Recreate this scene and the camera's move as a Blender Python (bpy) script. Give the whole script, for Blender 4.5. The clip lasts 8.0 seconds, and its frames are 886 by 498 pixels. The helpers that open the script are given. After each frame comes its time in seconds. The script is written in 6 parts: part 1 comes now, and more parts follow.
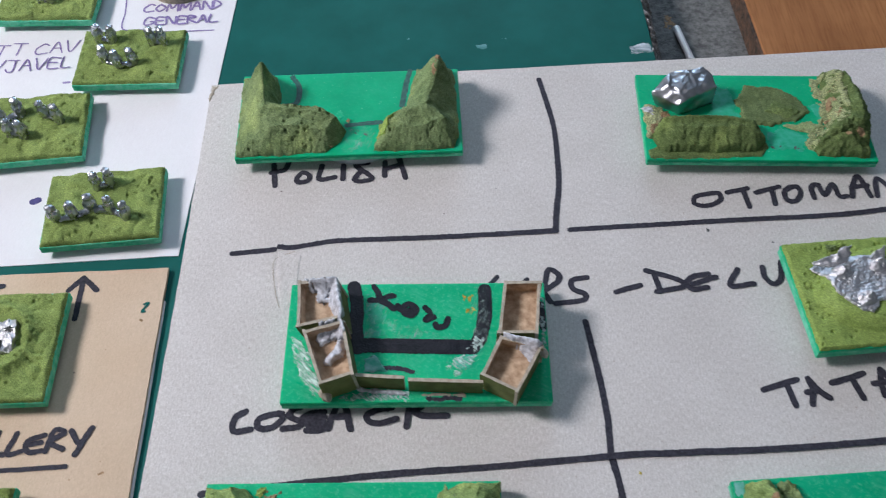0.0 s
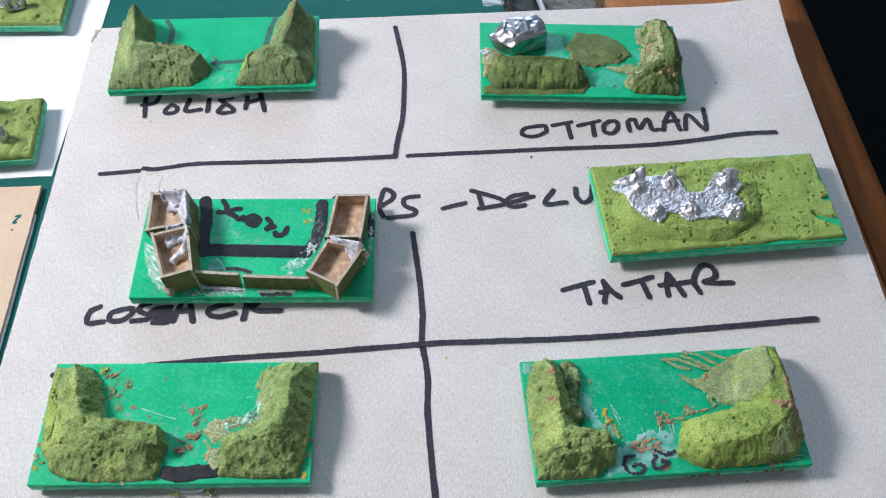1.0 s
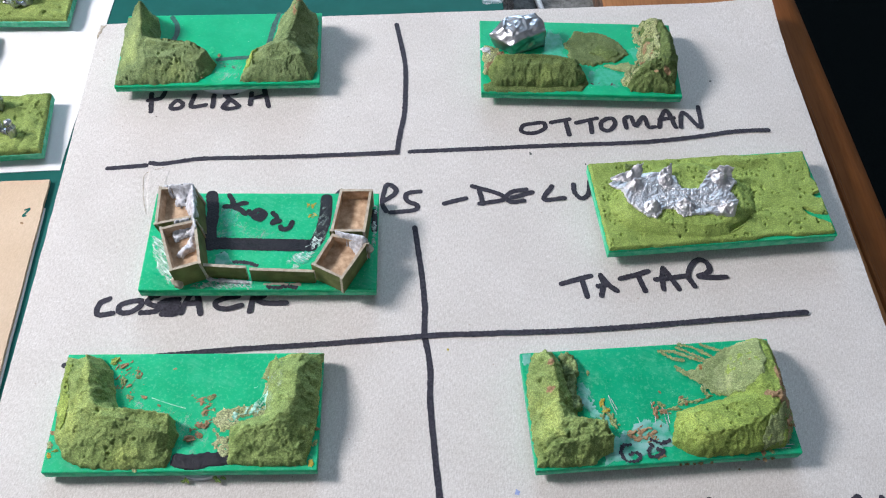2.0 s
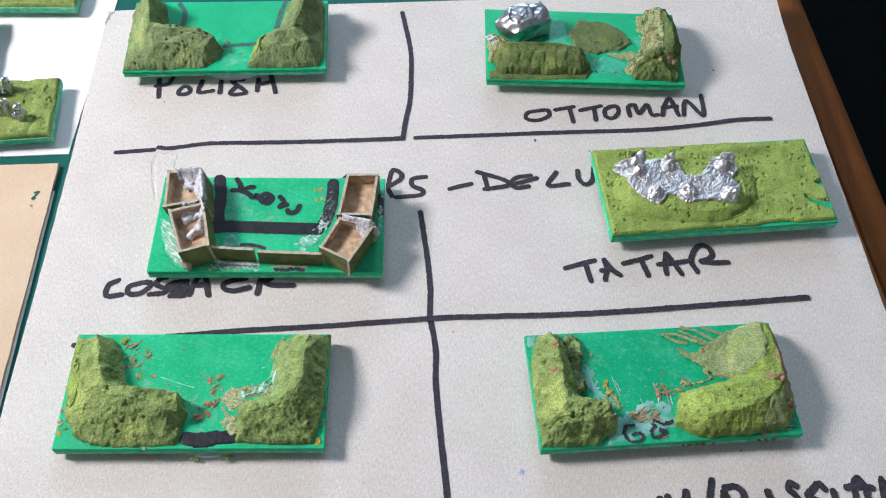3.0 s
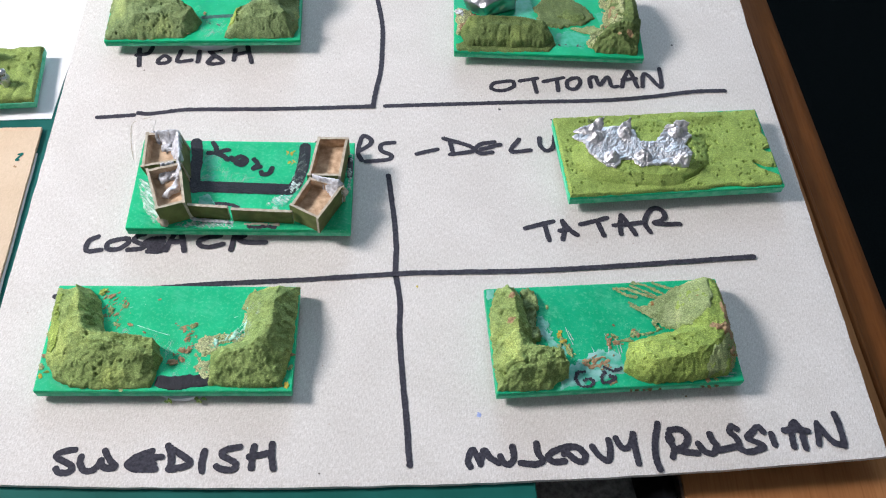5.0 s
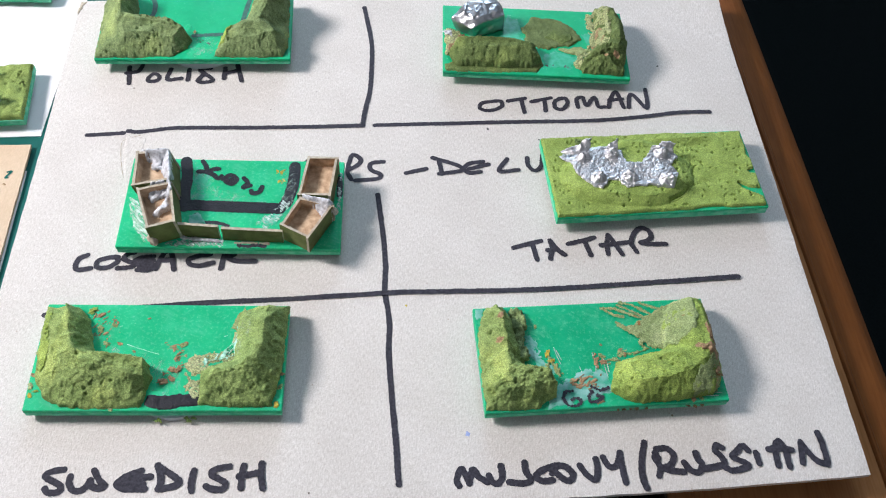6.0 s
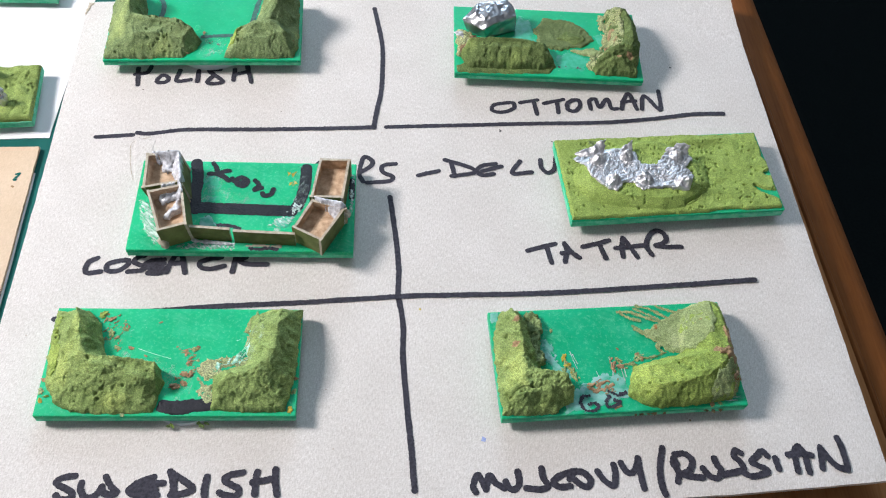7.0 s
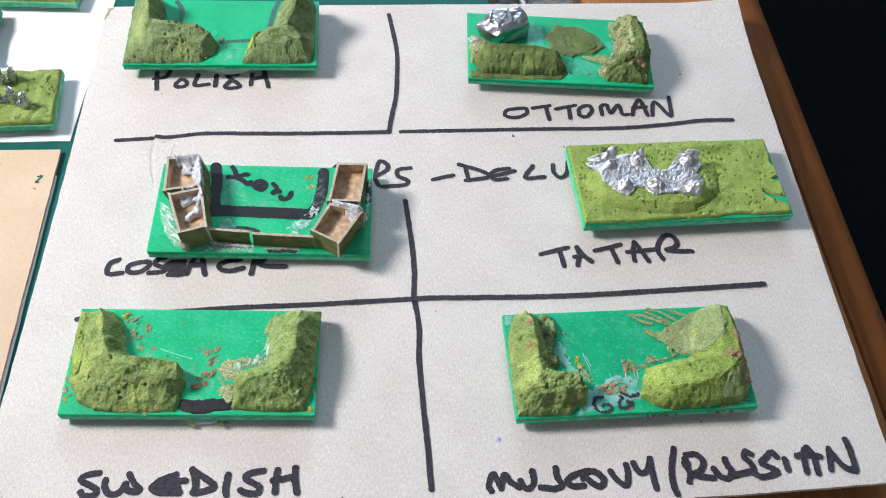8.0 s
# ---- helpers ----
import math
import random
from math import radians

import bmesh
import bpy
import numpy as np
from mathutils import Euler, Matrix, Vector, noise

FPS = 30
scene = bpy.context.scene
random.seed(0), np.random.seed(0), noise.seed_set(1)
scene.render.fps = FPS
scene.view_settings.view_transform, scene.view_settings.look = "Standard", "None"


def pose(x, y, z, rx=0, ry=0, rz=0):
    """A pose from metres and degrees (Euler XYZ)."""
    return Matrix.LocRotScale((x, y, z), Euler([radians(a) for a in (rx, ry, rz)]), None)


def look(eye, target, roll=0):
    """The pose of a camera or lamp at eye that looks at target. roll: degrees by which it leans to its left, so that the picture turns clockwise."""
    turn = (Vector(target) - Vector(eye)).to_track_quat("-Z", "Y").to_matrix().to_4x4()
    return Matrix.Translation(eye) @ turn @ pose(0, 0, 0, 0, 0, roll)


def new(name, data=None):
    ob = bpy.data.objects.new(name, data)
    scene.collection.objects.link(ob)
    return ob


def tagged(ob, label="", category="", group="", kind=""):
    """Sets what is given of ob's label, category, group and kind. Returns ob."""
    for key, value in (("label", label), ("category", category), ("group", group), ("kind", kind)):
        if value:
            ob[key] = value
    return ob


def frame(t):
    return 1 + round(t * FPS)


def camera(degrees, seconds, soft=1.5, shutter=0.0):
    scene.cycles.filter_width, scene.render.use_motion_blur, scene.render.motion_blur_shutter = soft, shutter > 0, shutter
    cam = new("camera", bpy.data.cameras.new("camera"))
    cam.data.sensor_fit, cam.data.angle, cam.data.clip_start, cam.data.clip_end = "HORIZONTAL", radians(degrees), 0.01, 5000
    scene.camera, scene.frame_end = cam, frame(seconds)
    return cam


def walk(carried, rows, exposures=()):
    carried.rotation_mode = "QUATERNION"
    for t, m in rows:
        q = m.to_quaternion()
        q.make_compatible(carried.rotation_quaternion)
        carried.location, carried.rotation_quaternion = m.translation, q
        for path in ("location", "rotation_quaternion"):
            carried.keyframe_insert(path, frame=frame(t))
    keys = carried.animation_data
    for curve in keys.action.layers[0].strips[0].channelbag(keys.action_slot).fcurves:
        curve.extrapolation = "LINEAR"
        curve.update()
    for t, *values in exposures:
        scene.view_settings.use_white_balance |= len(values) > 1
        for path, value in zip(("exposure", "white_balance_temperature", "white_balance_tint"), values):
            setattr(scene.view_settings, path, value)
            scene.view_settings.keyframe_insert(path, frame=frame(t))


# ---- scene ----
cam = camera(52.31, 8.0, soft=1.12, shutter=0.2)
# the camera's path: seconds, eye, a point looked at, roll
PATH = [
    (0, (-0.03492, -0.07287, 0.18423), (-0.03579, 0.04057, 0.01952), -0.94),
    (0.5, (-0.01509, -0.09008, 0.19069), (-0.01324, 0.02448, 0.02677), 0.20),
    (1, (0.00032, -0.10539, 0.19288), (0.00457, 0.00824, 0.02835), 1.51),
    (1.2, (0.00061, -0.10765, 0.19359), (0.00571, 0.00580, 0.02896), 1.90),
    (2.3, (-0.00341, -0.10825, 0.19866), (0.00297, 0.00351, 0.03292), 2.73),
    (2.5, (-0.00344, -0.10993, 0.19843), (0.00304, 0.00194, 0.03278), 2.88),
    (3, (-0.00458, -0.11232, 0.19800), (0.00207, -0.00072, 0.03217), 3.04),
    (3.5, (-0.00337, -0.11685, 0.19606), (0.00375, -0.00624, 0.02959), 3.47),
    (3.8, (-0.00405, -0.12520, 0.19840), (0.00347, -0.01487, 0.03175), 3.78),
    (4, (-0.00403, -0.12739, 0.19995), (0.00375, -0.01724, 0.03320), 3.98),
    (4.3, (-0.00112, -0.12652, 0.19995), (0.00710, -0.01556, 0.03362), 4.20),
    (4.5, (-0.00108, -0.12712, 0.19991), (0.00752, -0.01598, 0.03386), 4.28),
    (4.7, (0.00062, -0.12746, 0.20095), (0.00928, -0.01647, 0.03479), 4.24),
    (5.8, (0.00221, -0.12678, 0.20496), (0.01385, -0.01495, 0.03956), 5.57),
    (6, (0.00017, -0.12645, 0.20557), (0.01263, -0.01368, 0.04086), 5.91),
    (6.5, (-0.00260, -0.12543, 0.20538), (0.01038, -0.01236, 0.04092), 6.20),
    (6.8, (-0.00490, -0.12450, 0.20408), (0.00802, -0.01130, 0.03970), 6.12),
    (7, (-0.00389, -0.12480, 0.20320), (0.00899, -0.01155, 0.03886), 6.06),
    (7.5, (-0.00906, -0.12324, 0.20324), (0.00380, -0.01003, 0.03887), 6.14),
    (8, (-0.00820, -0.12666, 0.20686), (0.00461, -0.01322, 0.04264), 6.29),
]
# seconds, stops, kelvin, tint
EXPOSURES = [(0.0, -0.75, 6070, 16), (0.5, -0.4, 6090, 16), (1.0, -0.23, 6120, 16), (2.5, -0.21, 6300, 15), (4.5, -0.13, 6350, 15), (8.0, -0.07, 6430, 14)]
walk(cam, [(t, look(eye, target, roll)) for t, eye, target, roll in PATH], EXPOSURES)

# ---- light ----
world = bpy.data.worlds.new("sky")
scene.world = world
world.use_nodes = True
wn = world.node_tree.nodes
sky = wn.new("ShaderNodeTexSky")
sky.sky_type, sky.sun_disc = "NISHITA", False
sky.sun_elevation, sky.sun_rotation = radians(40), radians(250)
world.node_tree.links.new(sky.outputs[0], wn["Background"].inputs[0])
wn["Background"].inputs[1].default_value = 0.1


def window_lamp(name, eye, target, wide, high, energy, color):
    """Daylight, or an added fill, that enters by a window's opening."""
    lamp = new(name, bpy.data.lights.new(name, "AREA"))
    lamp.data.shape, lamp.data.size, lamp.data.size_y = "RECTANGLE", wide, high
    lamp.data.energy, lamp.data.color = energy, color
    lamp.matrix_world = look(eye, target)


window_lamp("west_window_daylight", (-0.46, 0.095, 0.4), (0.0, 0.095, 0.4), 0.13, 0.15, 8.2, (1.0, 0.965, 0.93))
window_lamp("north_window_daylight", (0.035, 2.28, 0.95), (0.035, 0.0, 0.95), 0.85, 1.2, 42.0, (0.62, 0.83, 1.0))
# added warm fill from behind the camera, no known source
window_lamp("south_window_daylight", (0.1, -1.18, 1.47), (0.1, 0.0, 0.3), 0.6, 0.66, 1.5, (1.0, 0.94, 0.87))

MM = 0.001


# ---- materials ----
def mat(name, rough=0.6, metal=0.0):
    """An empty principled material: its tree, its shader and its object coordinates."""
    m = bpy.data.materials.new(name)
    m.use_nodes = True
    nt = m.node_tree
    bs = nt.nodes["Principled BSDF"]
    bs.inputs["Roughness"].default_value, bs.inputs["Metallic"].default_value = rough, metal
    co = nt.nodes.new("ShaderNodeTexCoord").outputs["Object"]
    return m, nt, bs, co


def noise_tex(nt, co, per_mm, detail=4.0, rough=0.6, stretch=(1, 1, 1), turn=0.0):
    """A noise with about per_mm lumps in a millimetre."""
    mp = nt.nodes.new("ShaderNodeMapping")
    mp.inputs["Scale"].default_value = [1000 * per_mm * s for s in stretch]
    first = nt.nodes.new("ShaderNodeMapping")
    first.inputs["Rotation"].default_value = (0, 0, radians(turn))
    nt.links.new(co, first.inputs[0])
    nt.links.new(first.outputs[0], mp.inputs[0])
    n = nt.nodes.new("ShaderNodeTexNoise")
    n.inputs["Scale"].default_value = 1.0
    n.inputs["Detail"].default_value, n.inputs["Roughness"].default_value = detail, rough
    nt.links.new(mp.outputs[0], n.inputs["Vector"])
    return n.outputs["Fac"]


def ramp(nt, fac, *stops):
    r = nt.nodes.new("ShaderNodeValToRGB")
    while len(r.color_ramp.elements) < len(stops):
        r.color_ramp.elements.new(0.5)
    for e, (p, c) in zip(r.color_ramp.elements, stops):
        e.position, e.color = p, (*c, 1) if len(c) == 3 else c
    nt.links.new(fac, r.inputs[0])
    return r.outputs[0]


def mix(nt, fac, a, b, mode="MIX"):
    n = nt.nodes.new("ShaderNodeMix")
    n.data_type, n.blend_type = "RGBA", mode
    for socket, value in ((n.inputs[0], fac), (n.inputs[6], a), (n.inputs[7], b)):
        if isinstance(value, bpy.types.NodeSocket):
            nt.links.new(value, socket)
        elif isinstance(value, float):
            socket.default_value = value
        else:
            socket.default_value = (*value, 1)
    return n.outputs[2]


def bump(nt, bs, height, depth_mm, strength=1.0):
    b = nt.nodes.new("ShaderNodeBump")
    b.inputs["Strength"].default_value, b.inputs["Distance"].default_value = strength, depth_mm * MM
    nt.links.new(height, b.inputs["Height"])
    nt.links.new(b.outputs[0], bs.inputs["Normal"])


W2 = ((0, 0, 0), (1, 1, 1))


def bw(nt, fac, a, b):
    return ramp(nt, fac, (a, W2[0]), (b, W2[1]))


def turf(name, dark, light, accent, clay=0.0, moss=0.68, grit=1.0):
    """Painted modelling clay and flock: mottled greens, small pits, worn spots that bare brown clay."""
    m, nt, bs, co = mat(name, 0.92)
    big, mid, fine = noise_tex(nt, co, 0.09), noise_tex(nt, co, 0.38, 6, 0.72), noise_tex(nt, co, 2.6, 6, 0.85)
    col = mix(nt, bw(nt, mid, 0.28, 0.7), dark, light)
    col = mix(nt, bw(nt, big, 0.5, 0.66), col, accent)
    tufts = bw(nt, noise_tex(nt, co, 0.21, 6, 0.68), 0.5, 0.62)
    shade = mix(nt, moss, (1, 1, 1), mix(nt, tufts, (1, 1, 1), (0.5, 0.56, 0.47)))
    col = mix(nt, 1.0, col, shade, "MULTIPLY")
    grain = ramp(nt, fine, (0.38, (0.42, 0.43, 0.39)), (0.5, (0.97, 0.97, 0.95)), (0.62, (1.5, 1.47, 1.36)))
    col = mix(nt, grit, col, mix(nt, 1.0, col, grain, "MULTIPLY"))
    sand = ramp(nt, noise_tex(nt, co, 3.3, 2, 0.6), (0.34, (0.42, 0.42, 0.4)), (0.5, (0.95, 0.95, 0.94)), (0.66, (1.75, 1.72, 1.6)))
    col = mix(nt, 0.7 * grit, col, mix(nt, 1.0, col, sand, "MULTIPLY"))
    dust = bw(nt, noise_tex(nt, co, 0.75, 5, 0.8), 0.56, 0.72)
    col = mix(nt, mix(nt, 1.0, dust, (0.18, 0.18, 0.18), "MULTIPLY"), col, (0.36, 0.38, 0.2))
    if clay:
        spots = bw(nt, noise_tex(nt, co, 0.28, 6, 0.65), 0.72 - clay, 0.75 - clay)
        col = mix(nt, spots, col, (0.27, 0.125, 0.045))
    nt.links.new(col, bs.inputs["Base Color"])
    vo = nt.nodes.new("ShaderNodeTexVoronoi")
    vo.inputs["Scale"].default_value = 560.0
    nt.links.new(co, vo.inputs["Vector"])
    pits = ramp(nt, vo.outputs["Distance"], (0.06, (0.0, 0.0, 0.0)), (0.2, (1, 1, 1)))
    few = bw(nt, vo.outputs["Color"], 0.45, 0.47)
    pits = mix(nt, few, pits, (1, 1, 1))
    h = mix(nt, 0.35, mix(nt, 0.3, fine, mid), pits)
    bump(nt, bs, h, 0.85 * grit, 1.0)
    bs.inputs["Specular IOR Level"].default_value = 0.2
    return m


def plain(name, a, b, per_mm, rough=0.6, metal=0.0, depth=0.05, spec=0.5, rough2=None):
    """A colour that drifts between a and b, with a fine relief."""
    m, nt, bs, co = mat(name, rough, metal)
    n = noise_tex(nt, co, per_mm, 5)
    nt.links.new(mix(nt, bw(nt, n, 0.35, 0.65), a, b), bs.inputs["Base Color"])
    if rough2 is not None:
        r = ramp(nt, n, (0.35, (rough,) * 3), (0.65, (rough2,) * 3))
        nt.links.new(r, bs.inputs["Roughness"])
    bump(nt, bs, noise_tex(nt, co, per_mm * 3, 3), depth, 0.6)
    bs.inputs["Specular IOR Level"].default_value = spec
    return m


def card_material(name, a, b, fleck, fibre=1.0):
    """Uncoated board: cloudy pulp, short fibres that lie all ways, and dark flecks."""
    m, nt, bs, co = mat(name, 0.9)
    cloud, pulp = noise_tex(nt, co, 0.05, 4), noise_tex(nt, co, 2.7, 3, 0.6)
    fib = noise_tex(nt, co, 2.0, 3, 0.55, (1.5, 0.42, 1), 8)
    fib2 = noise_tex(nt, co, 1.8, 3, 0.55, (0.6, 1.7, 1), -40)
    col = mix(nt, bw(nt, cloud, 0.35, 0.68), a, b)
    for n, lo, hi in ((pulp, 0.87, 1.08), (fib, 0.85, 1.09), (fib2, 0.92, 1.05)):
        tone = ramp(nt, n, (0.3, (lo, lo * 0.985, lo * 0.97)), (0.67, (hi, hi, hi)))
        col = mix(nt, fibre, col, tone, "MULTIPLY")
    for per_m, size, keep, tint in ((120.0, 0.035, 0.55, (0.13, 0.11, 0.1)), (260.0, 0.07, 0.62, fleck), (60.0, 0.02, 0.5, (0.2, 0.13, 0.08))):
        vo = nt.nodes.new("ShaderNodeTexVoronoi")
        vo.inputs["Scale"].default_value = per_m
        nt.links.new(co, vo.inputs["Vector"])
        spot = ramp(nt, vo.outputs["Distance"], (size * 0.7, (1, 1, 1)), (size, (0, 0, 0)))
        some = bw(nt, vo.outputs["Color"], keep, keep + 0.02)
        col = mix(nt, mix(nt, 1.0, spot, some, "MULTIPLY"), col, tint)
    nt.links.new(col, bs.inputs["Base Color"])
    bump(nt, bs, mix(nt, 0.65, pulp, mix(nt, 0.3, fib, fib2)), 0.3 * fibre, 0.6)
    bs.inputs["Specular IOR Level"].default_value = 0.2
    return m


def wood_material(name, a, b, rough, low=0.72):
    m, nt, bs, co = mat(name, rough)
    grain = noise_tex(nt, co, 0.35, 6, 0.65, (1, 0.05, 1))
    pore = noise_tex(nt, co, 1.6, 3, 0.6, (1, 0.06, 1))
    blot = noise_tex(nt, co, 0.03, 4)
    col = mix(nt, bw(nt, grain, 0.3, 0.7), a, b)
    col = mix(nt, 1.0, col, ramp(nt, pore, (0.3, (low, low * 0.95, low * 0.87)), (0.55, (1.05, 1.05, 1.05))), "MULTIPLY")
    col = mix(nt, 1.0, col, ramp(nt, blot, (0.3, (0.8, 0.76, 0.72)), (0.7, (1.1, 1.1, 1.1))), "MULTIPLY")
    nt.links.new(col, bs.inputs["Base Color"])
    bump(nt, bs, pore, 0.08, 0.5)
    bs.inputs["Specular IOR Level"].default_value = 0.12
    return m


def foil_material(name, fine, low, high, tint=(0.64, 0.65, 0.69), crush=1.0):
    m, nt, bs, co = mat(name, 0.2, 1.0)
    bs.inputs["Base Color"].default_value = (*tint, 1)
    vo = nt.nodes.new("ShaderNodeTexVoronoi")
    vo.inputs["Scale"].default_value = 1000.0 * fine
    nt.links.new(co, vo.inputs["Vector"])
    cr = noise_tex(nt, co, fine * 0.8, 4, 0.6)
    bump(nt, bs, mix(nt, 0.5, vo.outputs["Distance"], cr), 0.4 * crush, 0.6)
    rr = ramp(nt, cr, (0.3, (low,) * 3), (0.7, (high,) * 3))
    nt.links.new(rr, bs.inputs["Roughness"])
    return m


GREY_CARD = card_material("grey_board", (0.553, 0.534, 0.518), (0.607, 0.589, 0.577), (0.42, 0.37, 0.33))
KRAFT_CARD = card_material("brown_board", (0.55, 0.425, 0.305), (0.59, 0.465, 0.345), (0.42, 0.3, 0.2), 0.4)
WHITE_CARD = card_material("white_card", (0.7, 0.695, 0.715), (0.73, 0.725, 0.745), (0.71, 0.71, 0.73), 0.15)
INK = plain("black_marker_ink", (0.02, 0.02, 0.028), (0.052, 0.05, 0.066), 1.4, 0.75, 0, 0.04, 0.15)
FADED_INK = plain("faded_marker_ink", (0.018, 0.07, 0.06), (0.04, 0.13, 0.1), 0.7, 0.5, 0, 0.02, 0.3)
PALE_BLUE_INK = plain("pale_blue_pen_ink", (0.16, 0.22, 0.5), (0.34, 0.4, 0.62), 0.8, 0.6, 0, 0.02)
BLACK_PAINT = plain("cracked_black_paint", (0.005, 0.005, 0.009), (0.016, 0.016, 0.022), 0.7, 0.36, 0, 0.3, 0.22, 0.6)
BLUE_INK = plain("blue_pen_ink", (0.035, 0.03, 0.14), (0.06, 0.05, 0.2), 0.8, 0.6, 0, 0.02)
PURPLE_INK = plain("purple_pen_ink", (0.13, 0.085, 0.25), (0.3, 0.24, 0.44), 0.8, 0.6, 0, 0.02)


def plastic_material(name, a, b, dusty=1.0):
    """Moulded green plastic, scuffed and dusty."""
    m, nt, bs, co = mat(name, 0.3)
    drift, fine = noise_tex(nt, co, 0.1, 5), noise_tex(nt, co, 1.1, 4, 0.75)
    col = mix(nt, bw(nt, drift, 0.35, 0.65), a, b)
    dust = bw(nt, fine, 0.52, 0.72)
    col = mix(nt, mix(nt, 1.0, dust, (0.3 * dusty,) * 3, "MULTIPLY"), col, (0.26, 0.62, 0.45))
    vo = nt.nodes.new("ShaderNodeTexVoronoi")
    vo.inputs["Scale"].default_value = 900.0
    nt.links.new(co, vo.inputs["Vector"])
    speck = ramp(nt, vo.outputs["Distance"], (0.05, (0.6, 0.6, 0.6)), (0.14, (0, 0, 0)))
    some = mix(nt, 1.0, bw(nt, vo.outputs["Color"], 0.55, 0.6), bw(nt, drift, 0.36, 0.56), "MULTIPLY")
    col = mix(nt, mix(nt, 1.0, speck, some, "MULTIPLY"), col, (0.5, 0.72, 0.62))
    nt.links.new(col, bs.inputs["Base Color"])
    wipes = noise_tex(nt, co, 0.5, 5, 0.7, (0.25, 2.2, 1), 28)
    nt.links.new(ramp(nt, mix(nt, 0.5, noise_tex(nt, co, 0.35, 5), wipes), (0.35, (0.26,) * 3), (0.65, (0.56,) * 3)), bs.inputs["Roughness"])
    cloud = bw(nt, noise_tex(nt, co, 0.12, 5, 0.6, (1, 1, 1), 50), 0.5, 0.75)
    col = mix(nt, mix(nt, 1.0, mix(nt, 1.0, cloud, bw(nt, wipes, 0.42, 0.62), "MULTIPLY"), (0.3 * dusty,) * 3, "MULTIPLY"), col, (0.2, 0.58, 0.42))
    nt.links.new(col, bs.inputs["Base Color"])
    bump(nt, bs, fine, 0.04, 0.5)
    bs.inputs["Specular IOR Level"].default_value = 0.14
    bs.inputs["Subsurface Weight"].default_value, bs.inputs["Subsurface Scale"].default_value = 0.35, 1.6 * MM
    bs.inputs["Subsurface Radius"].default_value = (0.3, 1.0, 0.6)
    return m


def film_material(name, colour, low, high, per_mm, slant):
    """Half-clear dried glue: milky streaks that let the base show through."""
    m, nt, bs, co = mat(name, 0.25)
    bs.inputs["Base Color"].default_value = (*colour, 1)
    streak = noise_tex(nt, co, per_mm, 6, 0.75, (0.3, 1.6, 1), slant)
    cloud = noise_tex(nt, co, per_mm * 0.3, 4, 0.6)
    nt.links.new(bw(nt, mix(nt, 0.4, streak, cloud), low, high), bs.inputs["Alpha"])
    bump(nt, bs, streak, 0.25, 0.8)
    return m


PLASTIC = plastic_material("green_plastic", (0.004, 0.365, 0.165), (0.012, 0.44, 0.212))
PLASTIC_TEAL = plastic_material("teal_green_plastic", (0.001, 0.31, 0.145), (0.006, 0.38, 0.19))
PLASTIC_CLEAN = plastic_material("clean_green_plastic", (0.002, 0.335, 0.155), (0.006, 0.4, 0.19), 0.25)
EDGE = plain("pale_plastic_edge", (0.03, 0.42, 0.22), (0.17, 0.6, 0.4), 0.4, 0.6, 0, 0.1, 0.2)
DISC = plain("milky_plastic", (0.5, 0.53, 0.57), (0.58, 0.6, 0.64), 0.2, 0.4)
TURF_OLIVE = turf("olive_turf", (0.117, 0.171, 0.0725), (0.244, 0.326, 0.153), (0.307, 0.391, 0.158), 0.01, 0.6, 0.6)
TURF_MOSS = turf("moss_turf", (0.0809, 0.122, 0.0399), (0.172, 0.233, 0.0859), (0.209, 0.276, 0.0901), 0.01, 0.5, 0.6)
TURF_SAGE = turf("sage_turf", (0.158, 0.234, 0.076), (0.3, 0.4, 0.148), (0.37, 0.46, 0.15), 0.012, 0.68, 0.62)
TURF_LIME = turf("lime_turf", (0.175, 0.254, 0.061), (0.311, 0.418, 0.102), (0.379, 0.492, 0.13), 0.03, 0.3, 0.65)
TURF_FLAT = turf("flat_green_turf", (0.205, 0.292, 0.073), (0.285, 0.388, 0.1), (0.315, 0.422, 0.118), 0.0, 0.1, 0.5)
TURF_UNIT = turf("unit_turf", (0.162, 0.227, 0.0648), (0.243, 0.324, 0.0972), (0.27, 0.356, 0.108), 0.0, 0.25, 0.6)
RESIDUE = turf("scraped_residue", (0.188, 0.25, 0.106), (0.325, 0.394, 0.188), (0.425, 0.475, 0.263), 0.05, 0.15, 0.65)
RESIDUE_PALE = turf("pale_scraped_residue", (0.25, 0.3, 0.14), (0.42, 0.45, 0.25), (0.5, 0.52, 0.33), 0.05, 0.1)
TURF_DULL = turf("dull_olive_turf", (0.085, 0.122, 0.048), (0.15, 0.2, 0.082), (0.18, 0.235, 0.1), 0.0, 0.3, 0.5)
SCUFF = plain("scuffed_plastic", (0.12, 0.46, 0.31), (0.52, 0.74, 0.66), 1.2, 0.3, 0, 0.1)
GLUE_FILM = film_material("half_clear_glue", (0.66, 0.82, 0.78), 0.42, 0.62, 1.0, 40)
GLUE_THIN = film_material("thin_clear_glue", (0.5, 0.7, 0.64), 0.5, 0.82, 1.3, -60)
CHALK = film_material("chalky_smudge", (0.72, 0.78, 0.84), 0.36, 0.7, 0.5, 0)
MILK = plain("dried_glue_film", (0.006, 0.32, 0.16), (0.05, 0.39, 0.26), 0.5, 0.35, 0, 0.1, 0.3)
GLUE = plain("grey_white_glue", (0.29, 0.295, 0.32), (0.68, 0.7, 0.75), 0.9, 0.28, 0, 0.2)
